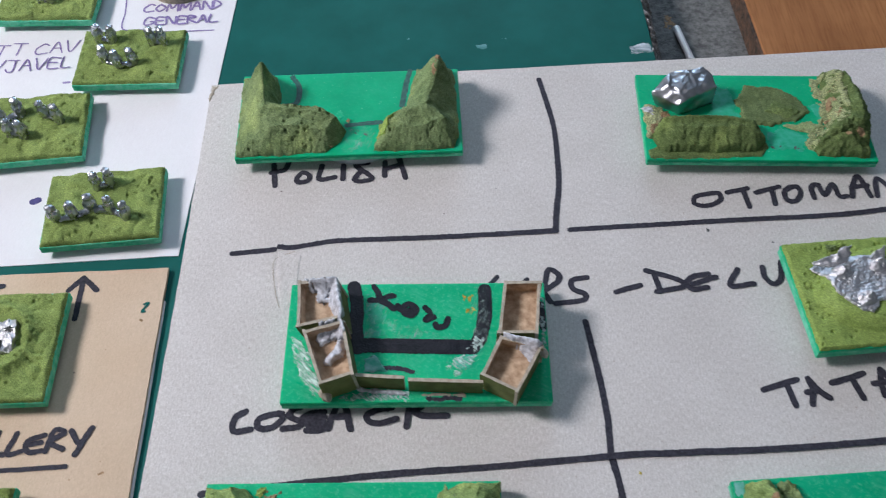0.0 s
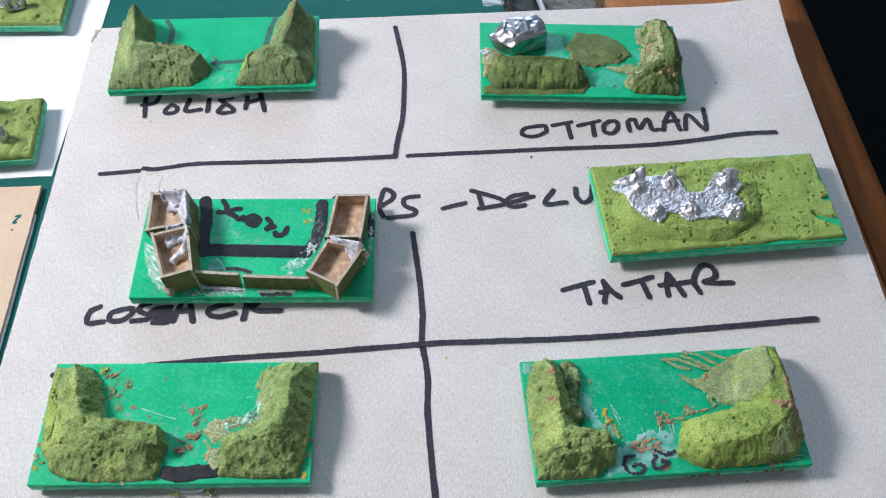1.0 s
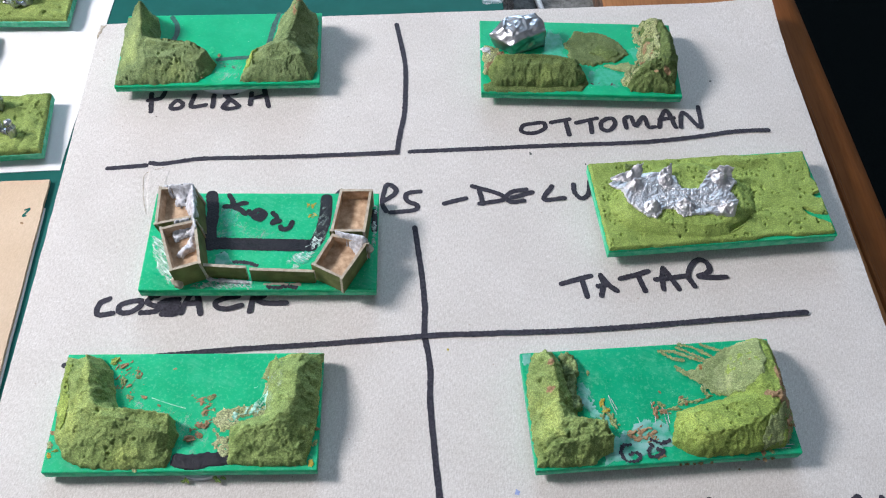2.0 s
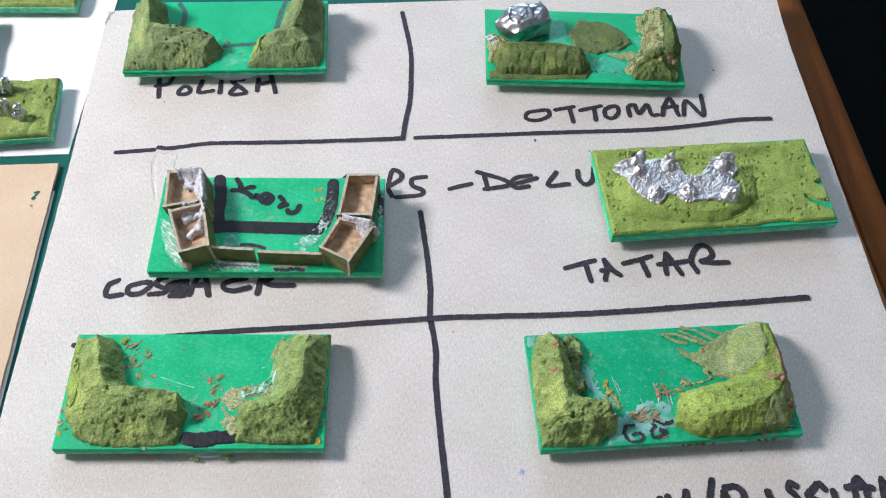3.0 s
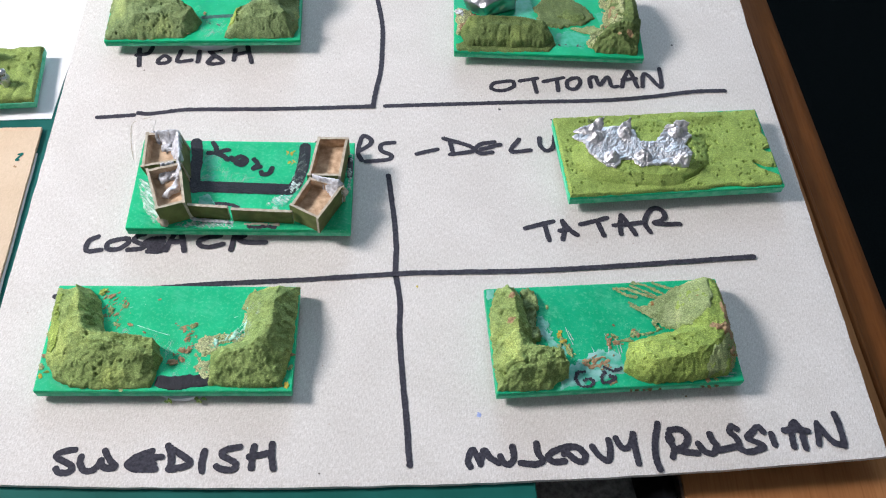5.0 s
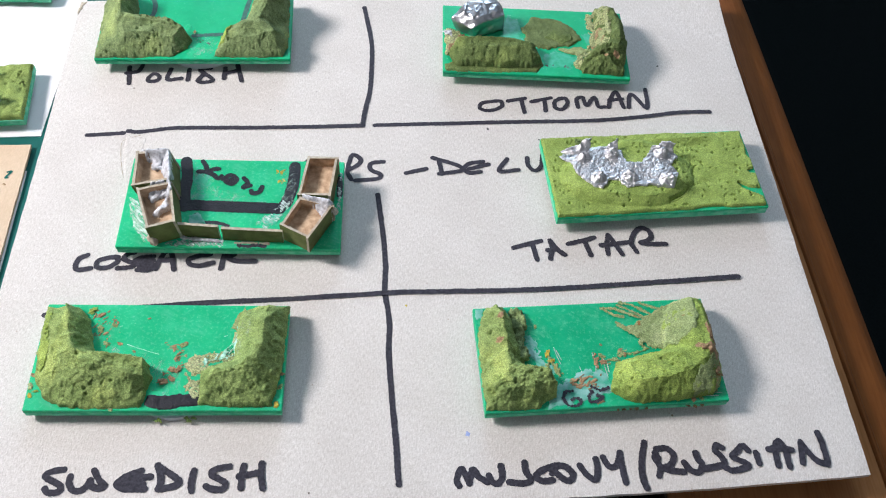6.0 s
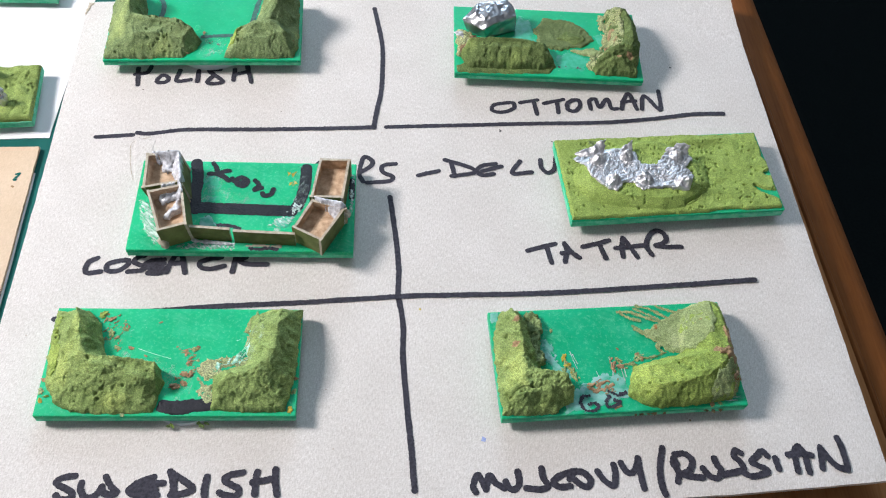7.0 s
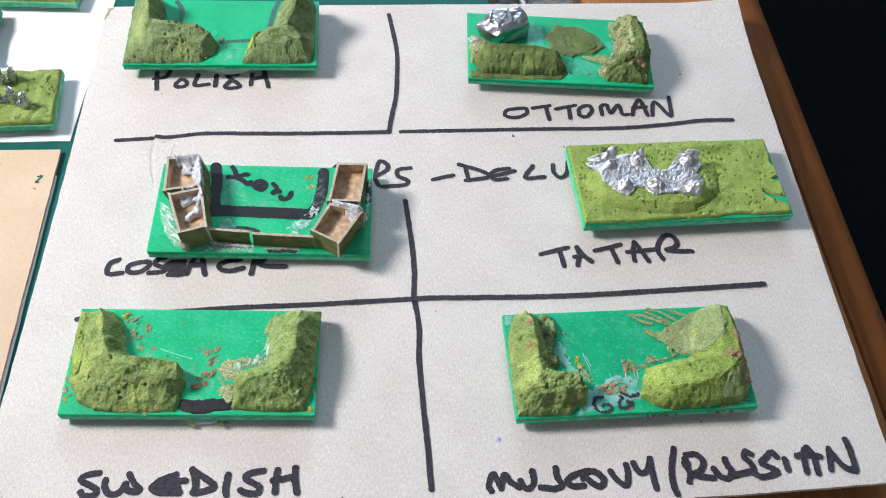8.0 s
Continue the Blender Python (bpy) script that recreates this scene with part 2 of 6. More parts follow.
CLAY = plain("brown_clay", (0.2, 0.124, 0.06), (0.4, 0.262, 0.145), 1.6, 0.85, 0, 0.2)
YELLOW = plain("yellow_ochre_clay", (0.35, 0.26, 0.03), (0.5, 0.42, 0.06), 0.8, 0.85, 0, 0.2)
FOIL = foil_material("crumpled_foil", 2.2, 0.38, 0.58, (0.57, 0.56, 0.575), 0.8)
FOIL_SMOOTH = foil_material("folded_foil", 0.7, 0.3, 0.46, (0.44, 0.445, 0.47), 0.5)
FOIL_TIGHT = foil_material("squeezed_foil", 0.6, 0.2, 0.38, (0.48, 0.49, 0.53), 0.7)
OLIVE_CARD = plain("olive_painted_board", (0.08, 0.096, 0.022), (0.14, 0.158, 0.045), 0.3, 0.8, 0, 0.08)
KRAFT = plain("raw_brown_board", (0.31, 0.2, 0.12), (0.57, 0.42, 0.285), 0.5, 0.9, 0, 0.15)
KRAFT_EDGE = plain("cut_board_edge", (0.3, 0.26, 0.2), (0.46, 0.41, 0.33), 0.8, 0.9, 0, 0.15)
MAT_GREEN = plain("dark_green_vinyl", (0.002, 0.078, 0.066), (0.005, 0.102, 0.088), 0.05, 0.65, 0, 0.04, 0.15)
MILK_BLUE = plain("milky_blue_glue", (0.04, 0.33, 0.22), (0.24, 0.46, 0.43), 0.35, 0.4, 0, 0.1, 0.3)
SMUDGE = plain("pale_smudge", (0.015, 0.14, 0.13), (0.09, 0.27, 0.27), 0.2, 0.5)
WOOD = wood_material("orange_brown_wood", (0.27, 0.116, 0.042), (0.34, 0.152, 0.058), 0.6, 0.84)
WOOD_DARK = wood_material("dark_stained_wood", (0.15, 0.05, 0.012), (0.19, 0.066, 0.017), 0.6, 0.86)
ROUGH_SIDE = plain("rough_sawn_wood", (0.03, 0.022, 0.016), (0.13, 0.07, 0.04), 0.5, 0.85, 0, 0.5)
SLATE = plain("dark_grey_rough_sheet", (0.025, 0.028, 0.028), (0.13, 0.132, 0.128), 0.5, 0.75, 0, 0.6)
FELT = plain("rough_grey_felt", (0.075, 0.076, 0.072), (0.2, 0.2, 0.19), 0.6, 0.85, 0, 0.8)
FRAY = plain("torn_grey_board", (0.1, 0.09, 0.085), (0.42, 0.4, 0.39), 0.8, 0.9, 0, 0.4)
WHITE_PLASTIC = plain("white_plastic", (0.74, 0.74, 0.75), (0.8, 0.8, 0.8), 0.1, 0.35)
BLACK_GLOSS = plain("glossy_black_plastic", (0.008, 0.009, 0.01), (0.014, 0.014, 0.016), 0.1, 0.08, 0, 0.0005)
WALL_PAINT = plain("pale_wall_paint", (0.5, 0.49, 0.47), (0.54, 0.53, 0.51), 0.01, 0.85)
CEILING_PAINT = plain("grey_ceiling_paint", (0.56, 0.56, 0.56), (0.6, 0.6, 0.6), 0.01, 0.9)
# the deep shade beside the desk is put into this near-black colour
CARPET = plain("shade_black_carpet", (0.002, 0.003, 0.0034), (0.004, 0.006, 0.0062), 0.3, 0.95, 0, 1.0, 0.05)
FRAME_WHITE = plain("white_gloss_paint", (0.72, 0.72, 0.71), (0.78, 0.78, 0.77), 0.02, 0.4)


# ---- mesh helpers ----
def obj(name, verts, faces, material, parent=None, label="", smooth=False):
    me = bpy.data.meshes.new(name)
    me.from_pydata([tuple(float(c) * MM for c in v) for v in verts], [], faces)
    me.validate()
    if material is not None:
        me.materials.append(material)
    if smooth:
        me.shade_smooth()
    ob = new(name, me)
    ob.parent = parent
    if label:
        ob["label"] = label
    return ob


def part(name, bm, material, parent, label="", smooth=False):
    """Links a bmesh, in millimetres, as one mesh under a thing."""
    bmesh.ops.recalc_face_normals(bm, faces=bm.faces)
    bm.transform(Matrix.Scale(MM, 4))
    me = bpy.data.meshes.new(name)
    bm.to_mesh(me)
    bm.free()
    for m in material if isinstance(material, tuple) else (material,):
        me.materials.append(m)
    if smooth:
        me.shade_smooth()
    ob = new(name, me)
    ob.parent = parent
    if label:
        ob["label"] = label
    return ob


def thing(name, m, label, category, group="", kind=""):
    ob = new(name)
    ob.empty_display_size = 0.01
    ob.matrix_world = m
    return tagged(ob, label, category, group, kind)


def at_mm(x, y, z, rz=0.0):
    return pose(x * MM, y * MM, z * MM, 0, 0, rz)


def prism(bm, outline, z0, z1, bevel=0.0):
    """An upright prism over an outline that runs counter-clockwise."""
    low = [bm.verts.new((x, y, z0)) for x, y in outline]
    high = [bm.verts.new((x, y, z1)) for x, y in outline]
    fs = [bm.faces.new(high), bm.faces.new(low[::-1])]
    n = len(low)
    fs += [bm.faces.new((low[i], low[(i + 1) % n], high[(i + 1) % n], high[i])) for i in range(n)]
    if bevel:
        es = {e for f in fs for e in f.edges}
        bmesh.ops.bevel(bm, geom=list(es), offset=bevel, segments=2, affect="EDGES", profile=0.5)
    return bm


def box(x0, x1, y0, y1, z0, z1, bevel=0.0, bm=None):
    return prism(bm or bmesh.new(), [(x0, y0), (x1, y0), (x1, y1), (x0, y1)], z0, z1, bevel)


def disc(x, y, r, z0, z1, bevel=0.2, n=40):
    return prism(bmesh.new(), [(x + r * math.cos(a * math.tau / n), y + r * math.sin(a * math.tau / n)) for a in range(n)], z0, z1, bevel)


def nz(x, y, scale, seed=0.0):
    return noise.noise(Vector((x * scale + seed * 7.3, y * scale - seed * 3.1, seed * 1.7)))


def spline(points, step=0.35):
    """A smooth curve through the points."""
    p = [np.array(q, float) for q in points]
    if len(p) < 3:
        p = [p[0], (p[0] + p[-1]) / 2, p[-1]]
    p = [2 * p[0] - p[1], *p, 2 * p[-1] - p[-2]]
    out = []
    for a, b, c, d in zip(p, p[1:], p[2:], p[3:]):
        n = max(2, int(np.linalg.norm(c - b) / step))
        for k in range(n):
            t = k / n
            out.append(0.5 * (2 * b + (c - a) * t + (2 * a - 5 * b + 4 * c - d) * t * t + (3 * b - a - 3 * c + d) * t**3))
    out.append(p[-2])
    return out


def ribbon(points, width, z, seed=0.0, rough=0.1):
    """A pen stroke: a flat band with round ends and slightly ragged edges."""
    c = spline(points, 0.2)
    half = width / 2
    verts, faces = [], []
    rows = []
    first, last = c[1] - c[0], c[-1] - c[-2]
    first, last = first / (np.linalg.norm(first) + 1e-9), last / (np.linalg.norm(last) + 1e-9)
    for a in (0.95, 0.8, 0.5):
        rows.append((c[0] - first * half * a, first, half * math.sqrt(1 - a * a)))
    for i, q in enumerate(c):
        d = c[min(i + 1, len(c) - 1)] - c[max(i - 1, 0)]
        rows.append((q, d / (np.linalg.norm(d) + 1e-9), half))
    for a in (0.5, 0.8, 0.95):
        rows.append((c[-1] + last * half * a, last, half * math.sqrt(1 - a * a)))
    for k, (q, d, w) in enumerate(rows):
        side = np.array((-d[1], d[0]))
        for s in (1, -1):
            e = w * (1 + rough * nz(q[0], q[1], 3.4, seed + s) * 1.7 + rough * 1.1 * nz(q[0], q[1], 0.4, seed + 3 * s))
            v = q + s * side * e
            verts.append((v[0], v[1], z + 0.0004 * k))
        if k:
            n = len(verts)
            faces.append((n - 4, n - 3, n - 1, n - 2))
    return verts, faces


def marks(name, lines, width, z, material, parent, label="", seed=0.0, rough=0.1):
    """Separate strokes, each a part of its own."""
    for k, line in enumerate(lines):
        strokes(name, [line], width, z + 0.006 * k, material, parent, label, seed + k, rough)


def strokes(name, lines, width, z, material, parent, label="", seed=0.0, rough=0.1):
    """Several pen strokes in one mesh, each a hair above the one before."""
    verts, faces = [], []
    for k, points in enumerate(lines):
        v, f = ribbon(points, width, z + 0.012 * k, seed + k, rough)
        faces += [tuple(i + len(verts) for i in q[::-1]) for q in f]
        verts += v
    return obj(name, verts, faces, material, parent, label)


def glyph_lines(rows, dx=0.0, dy=0.0):
    """Hand lettering: each letter is a box and the pen's way in it, on a grid of nine or of ninety-nine."""
    lines = []
    for _, x, y, w, h, way in rows:
        for stroke in way.split("/"):
            grid = [(p, len(p) // 2) for p in stroke.split()]
            lines.append([(x + dx + w * int(p[:n]) / (10**n - 1), y + dy + h * int(p[n:]) / (10**n - 1)) for p, n in grid])
    return lines


def poly_field(px, py, poly):
    """Signed distance to an outline: positive inside."""
    inside = np.zeros(px.shape, bool)
    dist = np.full(px.shape, 1e9)
    for (x0, y0), (x1, y1) in zip(poly, [*poly[1:], poly[0]]):
        cut = ((y0 > py) != (y1 > py)) & (px < (x1 - x0) * (py - y0) / (y1 - y0 + 1e-12) + x0)
        inside ^= cut
        t = np.clip(((px - x0) * (x1 - x0) + (py - y0) * (y1 - y0)) / ((x1 - x0) ** 2 + (y1 - y0) ** 2 + 1e-12), 0, 1)
        dist = np.minimum(dist, np.hypot(px - x0 - t * (x1 - x0), py - y0 - t * (y1 - y0)))
    return np.where(inside, dist, -dist)


def ridge_field(px, py, ridge):
    """Distance to a crest line and the crest's height at its nearest point; a closed crest bounds a flat top."""
    dist, high = np.full(px.shape, 1e9), np.zeros(px.shape)
    for (x0, y0, h0), (x1, y1, h1) in zip(ridge, ridge[1:]):
        t = np.clip(((px - x0) * (x1 - x0) + (py - y0) * (y1 - y0)) / ((x1 - x0) ** 2 + (y1 - y0) ** 2 + 1e-12), 0, 1)
        d = np.hypot(px - x0 - t * (x1 - x0), py - y0 - t * (y1 - y0))
        high = np.where(d < dist, h0 + t * (h1 - h0), high)
        dist = np.minimum(dist, d)
    if ridge[0] == ridge[-1]:
        weights = [1 / (np.hypot(px - x, py - y) + 0.3) ** 3 for x, y, _ in ridge]
        cap = sum(w * h for w, (_, _, h) in zip(weights, ridge)) / sum(weights)
        inside = poly_field(px, py, [(x, y) for x, y, _ in ridge[:-1]]) > 0
        dist, high = np.where(inside, 0, dist), np.where(inside, cap, high)
    return dist, high


def lumps(px, py, per_mm, seed, pz=None):
    if pz is None:
        flat = [nz(x, y, per_mm, seed) for x, y in zip(px.ravel(), py.ravel())]
    else:
        flat = [noise.noise(Vector((x * per_mm + seed * 7.3, y * per_mm - seed * 3.1, z * per_mm + seed * 1.7))) for x, y, z in zip(px.ravel(), py.ravel(), pz.ravel())]
    return np.array(flat).reshape(px.shape)


def relief(name, foot, height, material, parent, label="", res=0.35, seed=1.0, edge=0.5, crumb=0.3, sway=0.25, smooth=True, floor=-0.25, pit=0.7, stain=(), second=None, dense=0.22):
    """A solid skin over an outline: height(px, py, inset) gives its height in millimetres."""
    fx, fy = [p[0] for p in foot], [p[1] for p in foot]
    xs, ys = np.arange(min(fx) - 1, max(fx) + 1 + res, res), np.arange(min(fy) - 1, max(fy) + 1 + res, res)
    px, py = np.meshgrid(xs, ys)
    inset = poly_field(px, py, foot) + edge * lumps(px, py, 0.45, seed) + edge * 0.6 * lumps(px, py, 1.3, seed + 2)
    h = height(px, py, np.maximum(inset, 0))
    rough = sum(size * lumps(px, py, per, seed + 3 + k, h) for k, (size, per) in enumerate(((0.6, 0.3), (0.4, 0.62), (0.32, 1.5), (0.34, 2.8))))
    pits, r = np.zeros(px.shape), random.Random(int(seed * 10))
    for _ in range(int(dense * (xs[-1] - xs[0]) * (ys[-1] - ys[0])) if pit else 0):
        x, y, wide = r.uniform(xs[0], xs[-1]), r.uniform(ys[0], ys[-1]), max(1.3 * res, r.uniform(0.16, 0.36) * r.choice((1, 1, 1.6)))
        if nz(x, y, 0.16, seed + 12) + 0.5 * nz(x, y, 0.45, seed + 13) < 0.02:
            continue
        a, b, k = int((x - xs[0]) / res), int((y - ys[0]) / res), 4
        z = h[min(b, h.shape[0] - 1), min(a, h.shape[1] - 1)]
        w = (slice(max(b - k, 0), b + k + 1), slice(max(a - k, 0), a + k + 1))
        pits[w] = np.maximum(pits[w], np.clip(1.35 - 1.35 * np.sqrt((px[w] - x) ** 2 + (py[w] - y) ** 2 + (h[w] - z) ** 2) / wide, 0, 1))
    bare = h < -0.05
    push = (crumb * rough - pit * pits) * np.clip(inset / 1.0, 0, 1)
    sy, sx = [np.clip(g, -1.5, 1.5) for g in np.gradient(np.where(bare, 0, h), res)]
    tilt = np.sqrt(1 + sx**2 + sy**2)
    side = push * (~bare & (inset > 0)) / tilt
    h = np.where((inset > 0) & ~bare, np.maximum(h + push / tilt, 0.04), floor)
    vx, vy = px + sway * lumps(px, py, 0.8, seed + 6) - side * sx, py + sway * lumps(px, py, 0.8, seed + 7) - side * sy
    # the outer ring of the grid is drawn in to the rim
    gy, gx = np.gradient(inset, res)
    pull = np.where(inset < 0, inset / np.maximum(gx**2 + gy**2, 0.3), 0) * (inset > -1.6 * res)
    vx, vy = vx - pull * gx, vy - pull * gy
    on = inset > 0
    cell = on[:-1, :-1] | on[1:, :-1] | on[:-1, 1:] | on[1:, 1:]
    index = -np.ones(px.shape, int)
    used = np.zeros(px.shape, bool)
    for dy, dx in ((0, 0), (1, 0), (0, 1), (1, 1)):
        used[dy : dy + cell.shape[0], dx : dx + cell.shape[1]] |= cell
    index[used] = np.arange(used.sum())
    verts = np.stack([vx[used], vy[used], h[used]], 1)
    rows, cols = np.nonzero(cell)
    faces = [(int(index[r, c]), int(index[r, c + 1]), int(index[r + 1, c + 1]), int(index[r + 1, c])) for r, c in zip(rows, cols)]
    ob = obj(name, verts, faces, material, parent, label, smooth)
    if stain:
        ob.data.materials.append(second)
        cx, cy = px[:-1, :-1][cell], py[:-1, :-1][cell]
        wob = 0.9 * lumps(cx, cy, 0.9, seed + 9) + 0.8 * lumps(cx, cy, 0.35, seed + 10)
        hit = np.zeros(cx.shape, bool)
        for x, y, rx, ry in stain:
            hit |= np.hypot((cx - x) / rx, (cy - y) / ry) + wob < 1
        for f, k in zip(ob.data.polygons, hit):
            f.material_index = int(k)
    return ob


def bank_height(foot, crest, seed, power=0.62, crease=1.0, extra=None, cap=None, cliff=0.3):
    """The height of a modelled bank that climbs steeply from its outline, then in flat faces to its crest."""
    def height(px, py, inset):
        inset = np.maximum(poly_field(px, py, foot), 0) if foot else inset
        d, top = ridge_field(px, py, crest)
        f = inset / (inset + d + 1e-6)
        step = cliff * np.clip(inset / 0.6, 0, 1) ** 0.6
        h = top * np.clip(step + (1.08 - cliff) * f**power, 0, 1)
        if cap:
            d, top = ridge_field(px, py, cap)
            h = np.maximum(h, top * np.clip(step + (1.04 - cliff) * inset / (inset + d + 1e-6), 0, 1))
        fold = 0.35 - 1.9 * np.abs(lumps(px, py, 0.11, seed + 20)) + 0.3 - 1.4 * np.abs(lumps(px, py, 0.27, seed + 21))
        h = h + crease * 0.6 * fold * np.clip(inset / 2.0, 0, 1)
        if extra:
            h = h + extra(px, py) * np.clip(inset / 0.8, 0, 1)
        return np.maximum(h, 0.06)
    return height


def hill(foot, crest, material, parent, seed, label="", power=0.62, name="hill", crumb=0.6, crease=1.0, stain=(), extra=None, dense=0.28, cap=None, cliff=0.3):
    """A modelled bank with pitted, granular faces."""
    return relief(name, foot, bank_height(None, crest, seed, power, crease, extra, cap, cliff), material, parent, label, 0.21, seed, 0.35, 0.75 * crumb, 0.2, True, -0.25, 0.85, stain, CLAY, dense)


def patch(name, foot, thick, material, parent, seed, label="", edge=0.8, res=0.3, gaps=0.0):
    """A thin smear of paint, glue or scraped turf; gaps tells how broken it is."""
    def height(px, py, inset):
        h = thick * np.clip(inset / 0.4, 0.3, 1)
        if gaps:
            h = np.where(lumps(px, py, 0.55, seed + 30) + 0.6 * lumps(px, py, 1.4, seed + 31) > 0.45 - gaps + 0.1 * np.clip(inset, 0, 3), -1.0, h)
        return h
    return relief(name, foot, height, material, parent, label, res, seed, edge, thick * 0.6, 0.1, True, -0.05, 0.0)


def broken(name, foot, material, parent, seed, label="", keep=0.5, grain=1.5, slant=50.0, thick=0.12, res=0.13):
    """A film that has cracked and worn away to streaks and specks."""
    c, n = math.cos(radians(slant)), math.sin(radians(slant))

    def height(px, py, inset):
        u, v = px * c + py * n, py * c - px * n
        f = lumps(u * 0.4, v * 1.3, grain, seed + 30) + 0.7 * lumps(u * 0.6, v * 1.2, grain * 2.3, seed + 31) + 0.5 * lumps(px, py, 0.3, seed + 32)
        return np.where(f + 0.25 * np.clip(1.0 - inset, 0, 1) > keep - 0.45, -1.0, thick * np.clip(inset / 0.3, 0.3, 1))
    return relief(name, foot, height, material, parent, label, res, seed, 0.9, thick * 0.8, 0.08, True, -0.05, 0.0)


def drape(name, foot, base, thick, material, parent, seed, label="", keep=0.6, grain=0.9, slant=60.0, res=0.2, over=0.97):
    """A worn film that follows a bank's faces."""
    c, n = math.cos(radians(slant)), math.sin(radians(slant))

    def height(px, py, inset):
        u, v = px * c + py * n, py * c - px * n
        f = lumps(u * 0.5, v * 1.2, grain, seed + 30) + 0.6 * lumps(px, py, grain * 2.2, seed + 31) + 0.4 * np.clip(1.0 - inset, 0, 1)
        return np.where(f > keep - 0.3, -1.0, base(px, py, inset) * over + thick * np.clip(inset / 0.5, 0.2, 1))
    return relief(name, foot, height, material, parent, label, res, seed, 0.8, 0.3, 0.15, True, -0.05, 0.3)


def crumb_bit(x, y, z, size, material, parent, rng, name="crumb"):
    bm = bmesh.new()
    size *= 0.68
    bmesh.ops.create_icosphere(bm, subdivisions=3, radius=size)
    flat, turn = rng.uniform(0.3, 0.5), rng.uniform(0, 3.1)
    for v in bm.verts:
        v.co *= 1 + 1.0 * noise.noise(v.co * (1.8 / size) + Vector((x, y, 0))) + 0.6 * noise.noise(v.co * (4.5 / size) + Vector((y, x, 0)))
    bm.transform(Matrix.Translation((x, y, z + size * flat * 0.5)) @ Matrix.Rotation(turn, 4, "Z") @ Matrix.Diagonal((1.35, 0.75, flat, 1)))
    return part(name, bm, material, parent)


def blob(name, path, radius, material, parent, seed, label="", flat=0.6, smooth=True):
    """A squeezed-out, lumpy string of glue or putty, as one skin."""
    mids = spline([(x, y, z) for x, y, z in path], 0.3)
    n, ring, verts, faces = len(mids), 12, [], []
    for k, q in enumerate(mids):
        d = mids[min(k + 1, n - 1)] - mids[max(k - 1, 0)]
        d = Vector(d).normalized()
        side = d.cross(Vector((0, 0, 1)))
        side = side.normalized() if side.length > 1e-3 else Vector((1, 0, 0))
        up = side.cross(d)
        end = min(1.0, math.sqrt(max(0.02, min(k, n - 1 - k) * 0.3 / radius)))
        r = radius * end * (1 + 0.4 * noise.noise(Vector((q[0] * 0.7, q[1] * 0.7, seed))))
        for a in range(ring):
            t = a * math.tau / ring
            p = Vector(q) + r * math.cos(t) * side + r * flat * math.sin(t) * up
            p += 0.5 * radius * noise.noise_vector(p * 0.7 + Vector((seed, 0, 0))) + 0.16 * radius * noise.noise_vector(p * 2.2 + Vector((seed, 5, 0)))
            verts.append(tuple(p))
    for k in range(n - 1):
        for a in range(ring):
            b = (a + 1) % ring
            faces.append((k * ring + a, k * ring + b, (k + 1) * ring + b, (k + 1) * ring + a))
    faces += [tuple(range(ring))[::-1], tuple((n - 1) * ring + a for a in range(ring))]
    return obj(name, verts, faces, material, parent, label, smooth)


def figure(x, y, z, rng, parent, tall=6.6):
    """A tiny soldier squeezed out of foil: a flared foot, a body, a round head."""
    bm = bmesh.new()
    bmesh.ops.create_icosphere(bm, subdivisions=4, radius=1.0)
    off = Vector((rng.uniform(0, 40), rng.uniform(0, 40), 0))
    w, d, lean, turn = rng.uniform(1.08, 1.3), rng.uniform(0.95, 1.15), rng.uniform(-0.35, 0.35), rng.uniform(0, 3)
    for v in bm.verts:
        n = v.co.normalized()
        r = math.hypot(n.x, n.y)
        a = math.atan2(n.y, n.x)
        # the outline from foot to head
        t = n.z
        wide = 1.15 - 0.25 * (t + 1) if t < -0.4 else 0.95 + 0.25 * math.sin((t + 0.4) * 3.9) if t < 0.45 else 0.62 + 0.3 * math.sin((t - 0.45) * 5.0)
        wide *= min(1.0, r * 2.2)
        p = Vector((math.cos(a) * wide, math.sin(a) * wide, t))
        k = 1 + 0.36 * (1 - 3 * abs(noise.noise(p * 1.3 + off))) * 0.6 + 0.22 * noise.noise(p * 3.0 + off)
        v.co = Vector((p.x * w * k + lean * t, p.y * d * k, t * tall / 2 + 0.35 * noise.noise(p * 2.5 + off)))
    bm.transform(Matrix.Translation((x, y, z + tall * 0.45)) @ Matrix.Rotation(turn, 4, "Z"))
    return part("foil_figure", bm, FOIL_TIGHT, parent, "", True)


# ---- room ----
def slab(name, x0, x1, y0, y1, z0, z1, material, label, category, bevel=0.0):
    return tagged(part(name, box(x0, x1, y0, y1, z0, z1, bevel), material, None), label, category, "", "structure")


RX0, RX1, RY0, RY1, RZ0, RZ1 = -475, 2400, -1200, 2300, -760, 1900
slab("floor", RX0 - 120, RX1 + 120, RY0 - 120, RY1 + 120, RZ0 - 100, RZ0, CARPET, "carpeted floor with deep shade put into its near-black colour", "floor")
slab("ceiling", RX0 - 120, RX1 + 120, RY0 - 120, RY1 + 120, RZ1, RZ1 + 100, CEILING_PAINT, "plain grey painted ceiling", "ceiling")
slab("wall_east", RX1, RX1 + 120, RY0, RY1, RZ0, RZ1, WALL_PAINT, "plain pale painted wall", "wall")


